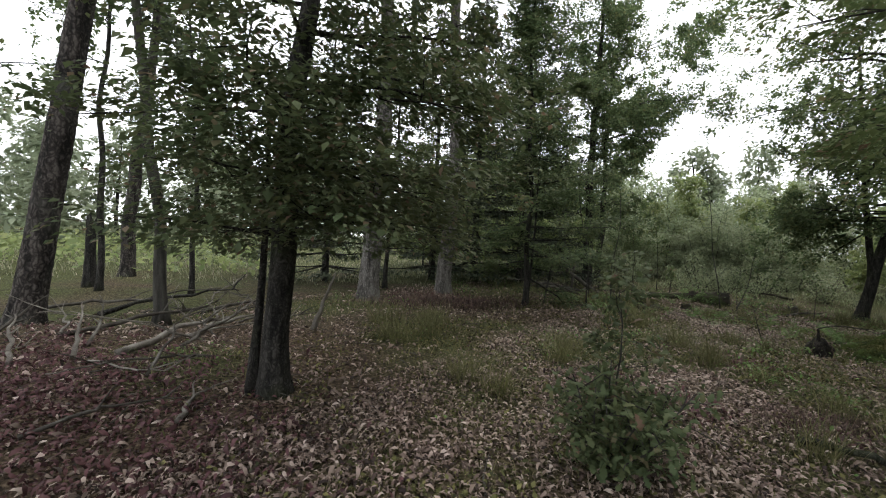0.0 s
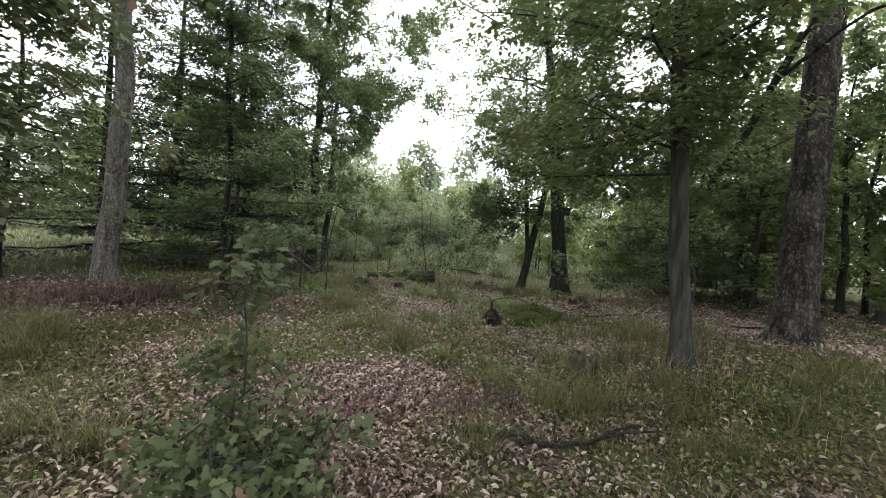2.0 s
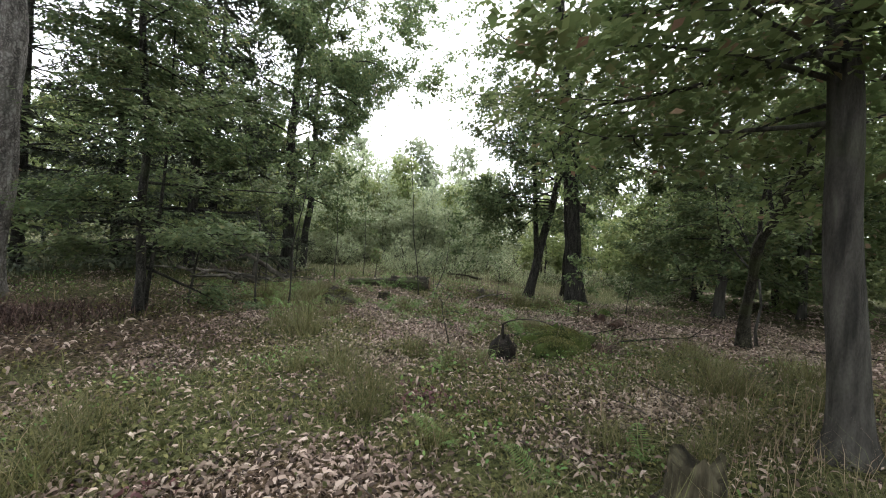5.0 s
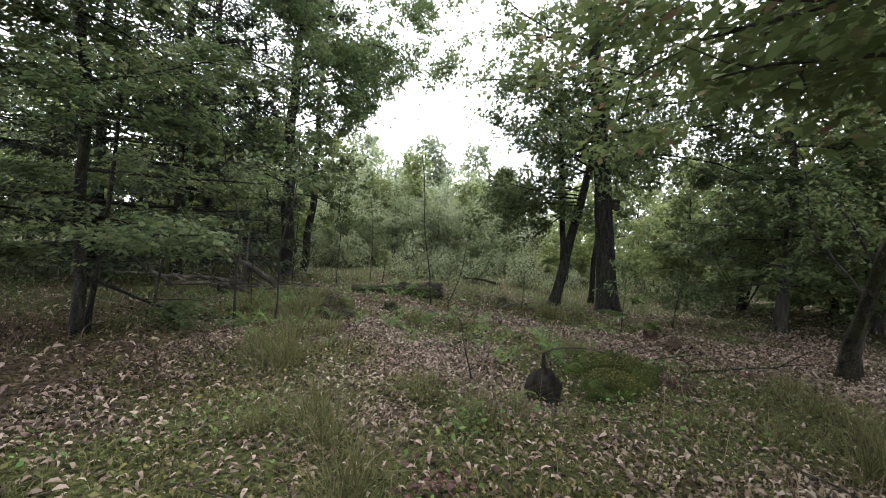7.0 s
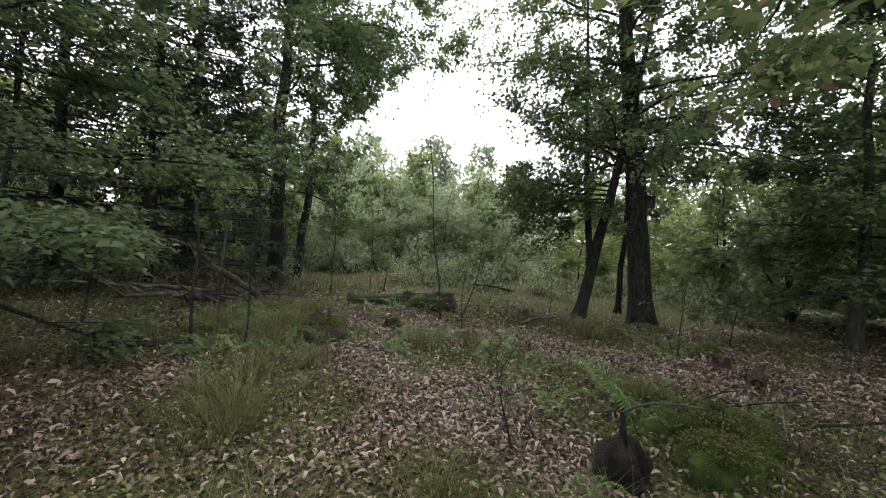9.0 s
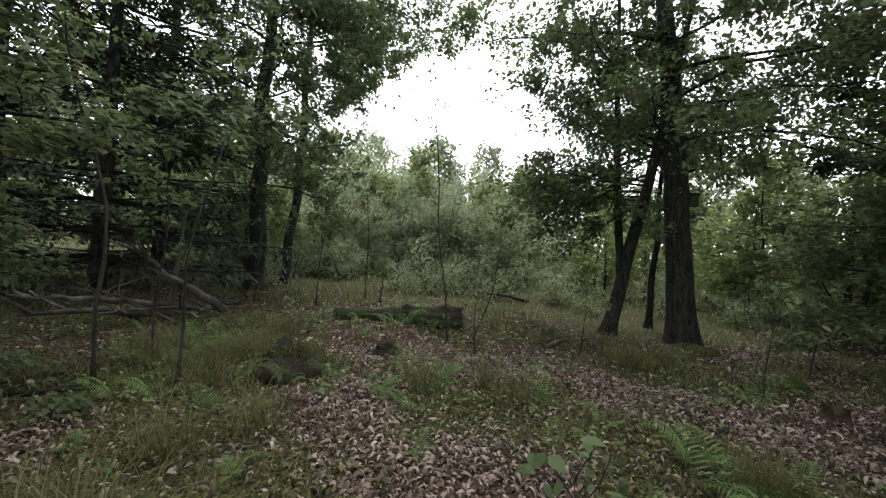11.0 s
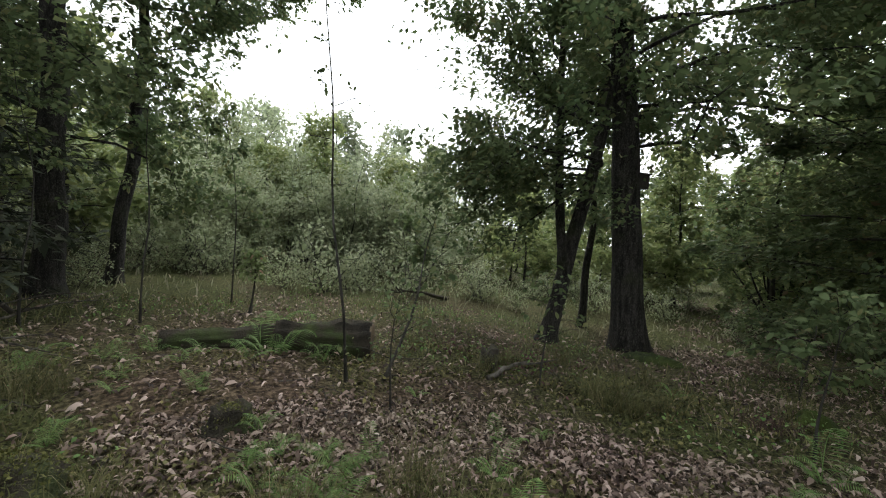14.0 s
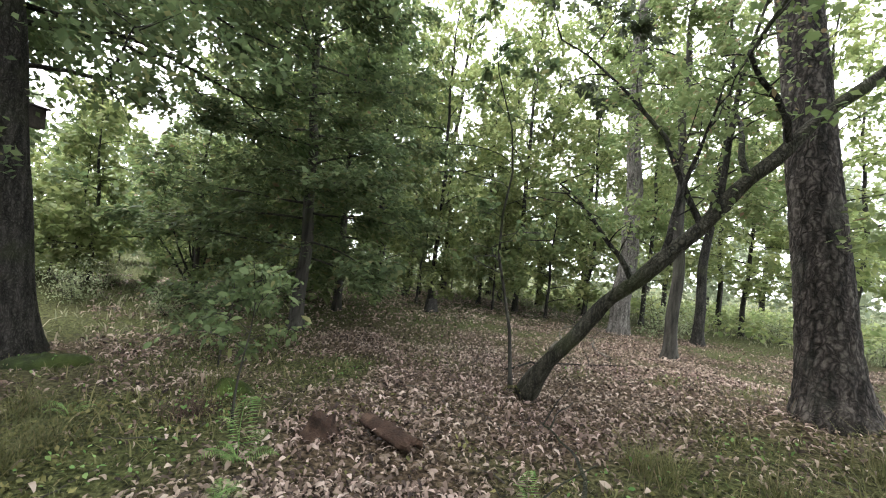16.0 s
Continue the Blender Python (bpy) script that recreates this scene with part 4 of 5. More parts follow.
# ---- logs, stumps, stones, dead wood ----
def log(name, label, a, b, r0, r1, mat, seed, rough=0.07):
    t = thing(name, label, "log", a[0], a[1])
    z0 = float(ground(a[0], a[1]))
    s = np.linspace(0, 1, 30)
    d = (b[0] - a[0], b[1] - a[1], float(ground(b[0], b[1])) - z0)
    rad = r0 + (r1 - r0) * s
    pts = np.stack((d[0] * s, d[1] * s, d[2] * s + rad * 0.8), -1)
    rad = rad * (1 + 0.07 * np.sin(s * 9 + seed) + 0.05 * np.sin(s * 21))
    part("trunk", tube(pts, rad, 28, rough * 1.5, seed, 9, 0.5), mat, t)
    u = Vector(d).normalized()
    for end, rr, sg in ((pts[0], r0, -1), (pts[-1], r1, 1)):
        e = np.array(u) * 0.012 * sg
        part("cut_end", tube(np.stack((end - e * 2, end + e)), (rr * 0.93, rr * 0.90), 18, 0.03, seed), END_GRAIN, t)
    return t


log("fallen_log", "long moss-covered fallen log among ferns", (9.95, 11.05), (10.98, 10.2), 0.09, 0.14, MOSSY_LOG, 101, 0.1)
log("fallen_log", "thick dark sawn log end beside ferns", (10.80, 10.30), (11.38, 9.42), 0.155, 0.205, MOSSY_LOG, 102, 0.1)


def stump(name, label, x, y, r, h, mat, seed, jag=0.3, category="stump"):
    t = thing(name, label, category, x, y)
    g = np.random.default_rng(seed)
    z = np.linspace(-0.08, h, 12)
    v, q = tube(np.stack((0 * z, 0 * z, z), -1), r * (1 + 0.6 * np.exp(-np.clip(z, 0, 9) / (h * 0.3))), 18, 0.14, seed, 5)
    a = np.arctan2(v[:, 1], v[:, 0])
    up = v[:, 2] > h * 0.6
    v[up, 2] += jag * h * (np.sin(a[up] * 3 + seed) * 0.6 + g.normal(0, 0.35, up.sum())) * (v[up, 2] / h)
    v[-1, 2] = h * 0.6
    part("wood", (v, q), mat, t)
    return t


def boulder(name, label, x, y, size, mat, seed, category="mound", rough=0.25):
    g = np.random.default_rng(seed)
    n, m = 26, 16
    th, ph = np.meshgrid(np.linspace(0, 2 * np.pi, n, endpoint=False), np.linspace(0.06, math.pi * 0.62, m))
    r = np.ones_like(th)
    for _ in range(7):
        k = g.integers(1, 6)
        r += rough * 0.3 * np.sin(k * th + g.uniform(0, 6)) * np.sin(g.integers(1, 5) * ph + g.uniform(0, 6))
    r += g.normal(0, rough * 0.10, r.shape)
    v = np.stack((r * np.cos(th) * np.sin(ph) * size[0], r * np.sin(th) * np.sin(ph) * size[1], r * np.cos(ph) * size[2]), -1).reshape(-1, 3)
    i = np.arange(m - 1)[:, None] * n
    j = np.arange(n)[None]
    q = np.stack((i + j, i + n + j, i + n + (j + 1) % n, i + (j + 1) % n), -1).reshape(-1, 4)
    top = len(v)
    v = np.concatenate((v, [(0, 0, r[0].mean() * size[2])]))
    jj = np.arange(0, n, 2)
    q = np.concatenate((q, np.stack((np.full_like(jj, top), jj, (jj + 1) % n, (jj + 2) % n), -1)))
    ob = new(name, np_mesh(name, v, q, mat))
    ob.matrix_basis = pose(x, y, float(ground(x, y)) - 0.02, 0, 0, g.uniform(0, 360))
    return tagged(ob, label, category)


stump("tree_stump", "weathered rotten stump with jagged top in grass", 5.45, 2.22, 0.13, 0.30, STUMP_WOOD, 111, 0.25)
stump("tree_stump", "small cut stump in open litter", 18.3, -1.3, 0.16, 0.35, OAK_BARK, 112, 0.1)
stump("snag", "broken standing snag beside a young oak", -4.95, 11.4, 0.09, 1.5, OAK_BARK, 113, 0.1)
stump("tree_stump", "low moss-grown stump in leaf litter", 9.38, 9.02, 0.12, 0.15, MOSSY_LOG, 114, 0.2)
stump("tree_stump", "grey broken stump on the slope", 12.2, 8.3, 0.10, 0.22, DEAD_WOOD, 115, 0.3)
boulder("moss_mound", "grassy moss-covered root mound", 8.12, 9.0, (0.40, 0.34, 0.27), MOSSY_LOG, 116, rough=0.6)
boulder("moss_mound", "bright green cushion of moss over a root", 8.75, 4.5, (0.46, 0.30, 0.24), MOSS_BRIGHT, 117, rough=0.4)
boulder("moss_mound", "bright moss cushion beside a burl", 8.3, 4.35, (0.34, 0.25, 0.19), MOSS_BRIGHT, 118, rough=0.4)
boulder("moss_mound", "low moss cushion in grass", 9.1, 4.9, (0.3, 0.2, 0.12), MOSS_BRIGHT, 119, rough=0.4)
boulder("moss_mound", "yellow-green moss clump under a seedling", 12.8, 5.2, (0.2, 0.17, 0.16), MOSS_BRIGHT, 120, rough=0.2)
boulder("moss_mound", "mossy root foot beside the thick oak", 14.75, 6.75, (0.45, 0.3, 0.16), MOSS, 121)


def burl():
    t = thing("root_burl", "black knobbly root burl with a bent twig", "root burl", 7.72, 4.82)
    g = np.random.default_rng(130)
    lump = boulder("burl", "", 7.72, 4.82, (0.175, 0.17, 0.19), NEAR_BLACK, 131, rough=0.28)
    del lump["category"]
    lump.matrix_basis = Matrix.Translation((0, 0, 0.10))
    lump.parent = t
    arm = bent((0.0, 0.02, 0.28), radians(90), 1.45, 0.18, 6, g, -0.2)
    part("twig", tube(arm, np.linspace(0.028, 0.014, 6), 7, 0.1, 3), NEAR_BLACK, t)
    arm2 = bent(arm[-1], radians(-30), 0.5, 0.75, 8, g, -0.6)
    part("twig", tube(arm2, np.linspace(0.012, 0.005, 8), 6), DEAD_WOOD, t)


burl()


def stick(label, a, b, r, seed, lift=0.0, mat=None, twigs=2, name="fallen_branch"):
    """A dead branch from a to b; lift: height of its far end over the floor."""
    g = np.random.default_rng(seed)
    t = thing(name, label, "branch", a[0], a[1])
    za, zb = float(ground(*a)), float(ground(*b)) + lift
    n = 14
    s = np.linspace(0, 1, n)
    ln = math.hypot(b[0] - a[0], b[1] - a[1])
    w = np.cumsum(g.normal(0, 0.075 * ln / 2, (n, 3)), 0) * (s * (1 - s) * 3)[:, None]
    pts = np.stack(((b[0] - a[0]) * s, (b[1] - a[1]) * s, (zb - za) * s + r * 0.8 + 0.06 * np.sin(s * 3.1) * (ln > 1)), -1) + w * (1, 1, 0.35)
    part("limb", tube(pts, r * (1 - 0.78 * s), 10, 0.2, seed, 3), mat or DEAD_WOOD, t)
    for k in range(twigs):
        i = int(g.integers(4, n - 1))
        arm = bent(pts[i], math.atan2(b[1] - a[1], b[0] - a[0]) + g.choice((-1, 1)) * g.uniform(0.4, 0.9), g.uniform(0.1, 0.8), ln * g.uniform(0.15, 0.35), 6, g)
        part("twig", tube(arm, np.linspace(r * 0.45, 0.004, 6), 6), mat or DEAD_WOOD, t)
    return t


stick("thick grey fallen branch propped up on others", (8.5, 11.85), (7.25, 11.75), 0.078, 140, 1.0, twigs=5)
stick("long grey dead branch lying in undergrowth", (7.9, 11.9), (6.2, 11.4), 0.07, 141, 0.2)
stick("long grey dead branch lying in undergrowth", (8.2, 12.4), (5.6, 12.0), 0.06, 142, 0.35)
stick("dead branch lying across others", (9.1, 12.6), (7.2, 11.6), 0.05, 143, 0.2)
stick("pale bare dead stem standing askew", (7.78, 11.95), (7.92, 12.0), 0.05, 144, 1.5, twigs=2)
stick("mossy dead branch on the litter", (5.75, 9.75), (6.55, 9.15), 0.05, 145, 0.05, MOSSY_LOG)
stick("dead branch lying in grass and litter", (3.7, 2.42), (4.78, 1.5), 0.035, 146, 0.02, OAK_BARK)
stick("pale dead branch on dark litter", (-1.0, 3.68), (-0.75, 4.45), 0.026, 147, 0.06, PALE_WOOD, twigs=1)
stick("pale dead branch leaning beside the beech", (-0.05, 6.6), (0.25, 6.75), 0.045, 148, 0.85, PALE_WOOD, twigs=0)
stick("long pale dead branch lying on the bank", (-2.15, 5.6), (-1.2, 7.4), 0.05, 170, 0.12, PALE_WOOD, twigs=3)
stick("pale dead branch lying beside another", (-1.65, 6.5), (-0.9, 7.6), 0.04, 171, 0.1, PALE_WOOD)
stick("pale forked dead branch standing in litter", (-2.42, 5.3), (-2.5, 5.65), 0.026, 172, 0.55, PALE_WOOD, twigs=3)
stick("pale dead branch sticking out of the brush", (-2.9, 5.2), (-3.2, 5.8), 0.03, 173, 0.4, PALE_WOOD)
stick("brown dead branch on red-brown litter", (-1.95, 3.6), (-1.0, 4.1), 0.02, 174, 0.04)
stick("dead branch lying between young oaks", (-3.3, 7.9), (-1.5, 9.2), 0.045, 175, 0.3, OAK_BARK)
stick("bare dead branch in the brushwood", (-3.1, 6.4), (-1.6, 8.0), 0.03, 149, 0.25)
stick("bare dead branch in the brushwood", (-2.6, 6.0), (-2.75, 6.6), 0.025, 150, 0.5)
stick("bare dead branch in the brushwood", (-1.6, 5.9), (-0.6, 7.6), 0.025, 151, 0.3)
stick("bare dead branch in the brushwood", (-3.4, 5.4), (-3.1, 6.2), 0.03, 152, 0.55)
stick("bare dead branch in the brushwood", (-2.0, 8.3), (-0.4, 9.1), 0.03, 153, 0.35)
stick("bare dead branch in the brushwood", (-4.6, 8.6), (-1.9, 9.6), 0.035, 154, 0.3)
stick("thin dead branch lying on moss", (8.5, 5.3), (10.1, 4.3), 0.018, 155, 0.1, OAK_BARK)
stick("thin dead branch lying on litter", (9.6, 4.0), (10.8, 3.0), 0.018, 156, 0.06, OAK_BARK)
stick("thin dead branch lying on litter", (12.6, 1.6), (11.8, -0.4), 0.02, 157, 0.05, OAK_BARK)
stick("grey dead branch in dry brushwood", (12.5, -1.2), (14.2, -2.6), 0.03, 158, 0.2)
stick("grey dead branch in dry brushwood", (13.6, -0.8), (14.8, -3.0), 0.03, 159, 0.25)
stick("small dead branch in the clearing grass", (16.4, 11.2), (15.2, 11.9), 0.05, 160, 0.15, MOSSY_LOG)
stick("small broken branch on the slope", (11.7, 8.1), (12.3, 7.7), 0.03, 161, 0.12)
stick("dead branch arch over undergrowth", (9.4, 13.1), (8.5, 13.6), 0.03, 162, 0.9)


g = np.random.default_rng(165)
for k in range(9):
    x, y, a, ln = g.uniform(6.6, 9.2), g.uniform(11.4, 13.4), g.uniform(0, 6.3), g.uniform(0.8, 2.0)
    stick("thin grey dead branch in a brushwood heap", (x, y), (x + ln * math.cos(a), y + ln * math.sin(a)), g.uniform(0.015, 0.03), 300 + k, g.uniform(0.1, 0.7), twigs=3)
for k in range(20):
    x, y, a, ln = g.uniform(-4.6, -0.8), g.uniform(4.6, 9.0), g.uniform(0, 6.3), g.uniform(0.6, 1.9)
    stick("thin grey-brown dead branch in leaf litter", (x, y), (x + ln * math.cos(a), y + ln * math.sin(a)), g.uniform(0.012, 0.025), 320 + k, g.uniform(0.05, 0.5), PALE_WOOD if k % 2 else None, twigs=3)


def bark_slab():
    t = thing("bark_slab", "reddish-brown slab of rotten bark on litter", "bark", 11.12, 4.43, turn=6, sink=-0.035)
    s = np.linspace(-0.5, 0.5, 16)
    a = np.linspace(0.15, math.pi - 0.15, 9)
    g = np.random.default_rng(170)
    outer = np.array([(x * 0.62 + 0.02 * g.normal(), 0.085 * math.cos(k) * (1.1 - abs(x) * 0.5), 0.01 + 0.085 * math.sin(k) + 0.008 * g.normal()) for x in s for k in a])
    inner = outer * (1, 0.8, 0.72) - (0, 0, 0.012)
    i = (np.arange(15)[:, None] * 9 + np.arange(8)[None]).ravel()
    q1 = np.stack((i, i + 1, i + 10, i + 9), -1)
    n = len(outer)
    e0, e1 = np.arange(8), 15 * 9 + np.arange(8)
    rim = np.concatenate((np.stack((e0, e0 + n, e0 + 1 + n, e0 + 1), -1), np.stack((e1, e1 + 1, e1 + 1 + n, e1 + n), -1)))
    c = np.arange(15) * 9
    rim2 = np.concatenate((np.stack((c, c + 9, c + 9 + n, c + n), -1), np.stack((c + 8, c + 8 + n, c + 17 + n, c + 17), -1)))
    part("bark", (np.concatenate((outer, inner)), np.concatenate((q1, q1[:, ::-1] + n, rim, rim2))), ROTTEN, t)


bark_slab()
stump("rotten_root", "crumbling dark root beside a bark slab", 11.45, 4.86, 0.10, 0.12, ROTTEN, 171, 0.5)


def nest_box():
    t = thing("nest_box", "small dark wooden nest box fixed to an oak", "nest box", 15.83, 7.22, z=2.74, turn=42)
    for name, size, at in (("body", (0.15, 0.20, 0.24), (0, 0, 0)), ("roof", (0.22, 0.26, 0.025), (0, 0.01, 0.14)), ("back_board", (0.10, 0.02, 0.42), (0, 0.105, 0))):
        bm = bmesh.new()
        bmesh.ops.create_cube(bm, size=1.0, matrix=Matrix.Translation(at) @ Matrix.Diagonal((*size, 1)))
        bmesh.ops.bevel(bm, geom=list(bm.edges), offset=0.004, segments=1, affect="EDGES")
        me = bpy.data.meshes.new(name)
        bm.to_mesh(me)
        bm.free()
        me.materials.append(BOX_WOOD)
        new(name, me).parent = t
    # solid near-black disc on the front, standing in for the shade of an entrance hole
    hole = tube(np.array(((0, -0.1005, 0.04), (0, -0.106, 0.04))), (0.02, 0.018), 14)
    part("entrance_disc", hole, NEAR_BLACK, t)


nest_box()


# ---- ferns and grass tufts ----
def fern():
    t = thing("fern", "fresh green fern with arching fronds", "fern", 10.55, 10.25, group="ferns")
    g = np.random.default_rng(180)
    pieces, n = [], 22
    s = np.linspace(0, 1, n)
    spine = np.stack((0.52 * s, 0 * s, 0.30 * np.sin(s * 2.2)), -1)
    pieces.append(tube(spine, np.linspace(0.004, 0.001, n), 4))
    for i in range(3, n):
        w = 0.15 * math.sin(math.pi * (0.12 + 0.88 * s[i]) ** 0.75) + 0.008
        for sg in (1, -1):
            p = spine[i]
            a, b, c, d = p, p + (0.012, sg * w * 0.5, -0.008), p + (0.05 * w / 0.15, sg * w, -0.03), p + (0.026, sg * w * 0.45, -0.006)
            pieces.append((np.array((a, b, c, d)), np.array(((0, 1, 2, 3) if sg < 0 else (3, 2, 1, 0),))))
    me = np_mesh("frond", *joined(pieces), FERN_LEAF)
    for k in range(7):
        ob = new("frond", me)
        ob.parent = t
        ob.matrix_basis = pose(0, 0, 0, g.uniform(-25, 25), g.uniform(-38, 16), k * 51 + g.uniform(-40, 40)) @ Matrix.Scale(g.uniform(0.45, 1.05), 4)
    return t


fern_one = fern()
g = np.random.default_rng(181)
spots = [(10.85, 10.75, 0.9), (10.85, 9.75, 0.6), (9.8, 10.9, 0.6), (11.2, 10.2, 0.8), (10.3, 10.05, 0.55), (10.1, 10.5, 0.45), (11.0, 10.1, 0.8), (10.8, 10.5, 1.05), (10.62, 10.02, 0.9), (10.85, 9.62, 0.7), (8.6, 5.0, 0.8), (8.95, 5.3, 0.9), (9.3, 5.6, 0.8), (8.2, 5.6, 0.7), (9.0, 4.3, 0.6), (7.3, 4.9, 0.5),
         (11.25, 5.5, 0.85), (10.75, 5.72, 0.55), (9.5, 6.9, 0.6), (8.4, 7.5, 0.5), (9.2, 5.0, 0.6), (9.9, 4.2, 0.5), (5.2, 3.0, 0.5), (5.9, 2.6, 0.5), (5.1, 3.7, 0.5), (6.3, 4.7, 0.5), (7.6, 9.0, 0.55), (7.2, 8.5, 0.5), (6.9, 8.9, 0.6), (8.0, 8.2, 0.5),
         (7.5, 9.6, 0.6), (8.6, 9.6, 0.6), (6.3, 8.3, 0.5), (7.9, 10.3, 0.7), (8.9, 11.0, 0.7), (6.9, 7.4, 0.45), (9.4, 8.0, 0.5), (12.6, 6.4, 0.5), (7.9, 6.9, 0.4), (8.8, 6.4, 0.45)]
spots += [(float(a), float(b), float(c)) for a, b, c in zip(g.uniform(6.3, 9.9, 46), g.uniform(7.9, 11.6, 46), g.uniform(0.3, 0.62, 46))]
spots += [(float(a), float(b), float(c)) for a, b, c in zip(g.uniform(8.2, 11.2, 16), g.uniform(6.0, 8.6, 16), g.uniform(0.3, 0.55, 16))]
for x, y, s in spots:
    copy_thing(fern_one, pose(x, y, float(ground(x, y)), 0, 0, g.uniform(0, 360)) @ Matrix.Scale(s, 4))


def blades(x, y, h, wid, g, sway=0.35):
    """Grass blades as bent tapering strips."""
    n = len(x)
    z = ground(x, y)
    az, ln = g.uniform(0, 6.283, n), h * np.clip(g.normal(1, 0.3, n), 0.35, 1.9)
    tip = np.abs(g.normal(sway, 0.3, n)) * ln
    face = az + g.uniform(0.8, 2.3, n)
    ux, uy, fx, fy = np.cos(az), np.sin(az), np.cos(face), np.sin(face)
    v = np.empty((n, 6, 3))
    for k, (f, b, w) in enumerate(((0, 0, 1.0), (0.62, 0.38, 0.75), (1.0, 1.0, 0.12))):
        for j, sg in enumerate((1, -1)):
            v[:, 2 * k + j, 0] = x + ux * tip * b + sg * fx * wid * w
            v[:, 2 * k + j, 1] = y + uy * tip * b + sg * fy * wid * w
            v[:, 2 * k + j, 2] = z - 0.01 + ln * f * (1 - 0.25 * b)
    q = np.array(((0, 1, 3, 2), (2, 3, 5, 4)))[None] + (np.arange(n) * 6)[:, None, None]
    return v.reshape(-1, 3), q.reshape(-1, 4)


def scatter(n, box, keep, g):
    x, y = g.uniform(box[0], box[1], n), g.uniform(box[2], box[3], n)
    k = g.uniform(0, 1, n) < keep(x, y)
    return x[k], y[k]


def bare(x, y):
    """Spots where nothing grows: round the burl and the bark slab."""
    return np.clip(1 - 1.6 * bell(x, y, 7.55, 4.7, 0.3) - 1.4 * bell(x, y, 10.9, 4.65, 0.35) - 1.3 * bell(x, y, 8.45, 4.4, 0.35) - 1.3 * bell(x, y, 8.02, 8.85, 0.3), 0, 1)


def near_path(x, y):
    """Distance from the line that is walked."""
    a, d = np.array((0.0, 0.0)), np.array((8.2, 6.6))
    s = np.clip((x * d[0] + y * d[1]) / (d @ d), 0, 1)
    return np.hypot(x - a[0] - s * d[0], y - a[1] - s * d[1])


g = np.random.default_rng(190)
gx, gy = g.normal(0, 0.075, 150), g.normal(0, 0.075, 150)
tv, tq = blades(gx, gy, 0.30, 0.0025, g, 0.9)
tv[:, 2] -= np.repeat(ground(gx, gy), 6)
tuft = tagged(new("grass_tuft", np_mesh("grass_tuft", tv, tq, GRASS)), "dense tuft of fine green grass", "grass tuft", "grass tufts")
tuft.matrix_basis = pose(5.0, 4.4, float(ground(5.0, 4.4)))
tx, ty = scatter(900, (-2, 15, -1, 13), lambda a, b: np.clip(cover(a, b) * 1.5 - 0.55, 0, 1) * (near_path(a, b) < 5) * bare(a, b), g)
for x, y in list(zip(tx, ty))[:95]:
    copy_thing(tuft, pose(float(x), float(y), float(ground(x, y)), 0, 0, g.uniform(0, 360)) @ Matrix.Scale(g.uniform(0.6, 1.3), 4))

g = np.random.default_rng(191)
parts = []
NEAR, MID, WIDE = (-3, 12.5, -3, 10.5), (-8, 17, -8, 15), (-16, 36, -20, 32)
for n, r0, r1, h, wid, box in ((40000, 0, 3.2, 0.075, 0.003, NEAR), (26000, 3.2, 8.0, 0.11, 0.006, MID)):
    x, y = scatter(n * 8, box, lambda a, b: np.clip(cover(a, b) * 1.4 - 0.35, 0.035, 1) * bare(a, b) * (near_path(a, b) >= r0) * (near_path(a, b) < r1), g)
    x, y = x[:n], y[:n]
    jx, jy = vnoise(x * 9, y * 9, 31) - 0.5, vnoise(x * 9, y * 9, 33) - 0.5
    parts.append(blades(x + 0.16 * jx, y + 0.16 * jy, h * (0.4 + 1.2 * vnoise(x * 3, y * 3, 32) ** 1.5), wid, g, 0.75))
x, y = scatter(200000, WIDE, lambda a, b: np.clip(cover(a, b) * 1.6 - 0.25, 0.03, 1) * (near_path(a, b) >= 8.0) * (near_path(a, b) < 28.0) * ((a + b > 22) & (b > 5) | (b > 13) | (b < -9)), g)
x, y = x[:24000], y[:24000]
clear = blades(x, y, 0.17 * (0.4 + 1.2 * vnoise(x * 3, y * 3, 32)), 0.014, g, 0.6)
tagged(new("meadow_grass", np_mesh("meadow_grass", *clear, PALE_GRASS)), "pale dry meadow grass in the clearing", "grass", kind="stuff")
# grass that grows over the mossy mounds
x, y = g.normal(8.12, 0.3, 260), g.normal(9.0, 0.28, 260)
v, q = blades(x, y, 0.13, 0.003, g, 0.6)
v[:, 2] += np.repeat(0.2 * np.clip(1 - ((x - 8.12) ** 2 + (y - 9.0) ** 2) / 0.2, 0, 1), 6)
parts.append((v, q))
tagged(new("grass", np_mesh("grass", *joined(parts), GRASS)), "thin fine woodland grass over moss and litter", "grass", kind="stuff")
g = np.random.default_rng(192)
sx, sy = scatter(60000, (4, 10, -1, 4.5), lambda a, b: 0.08 * bell(a, b, 6.6, 1.7, 0.7) + 0.004, g)
tagged(new("dry_grass", np_mesh("dry_grass", *blades(sx, sy, 0.3, 0.002, g, 0.45), STRAW)), "dry straw-coloured grass stalks round a beech", "grass", kind="stuff")

g = np.random.default_rng(205)
hx, hy = g.normal(0, 0.16, 420), g.normal(0, 0.13, 420)
hv, hq = blades(hx, hy, 0.17, 0.002, g, 0.7)
hv[:, 2] -= np.repeat(ground(hx, hy), 6)
heather = tagged(new("dead_heather", np_mesh("dead_heather", hv, hq, DRY_BROWN)), "low clump of dead brown heather twigs", "heather", "dead heather clumps")
heather.matrix_basis = pose(4.05, 2.65, float(ground(4.05, 2.65)))
for x, y, k in ((4.45, 2.5, 0.8), (9.0, 3.9, 0.8), (12.3, 5.6, 0.9), (8.2, 2.3, 0.9)):
    copy_thing(heather, pose(x, y, float(ground(x, y)), 0, 0, x * 90) @ Matrix.Scale(k, 4))
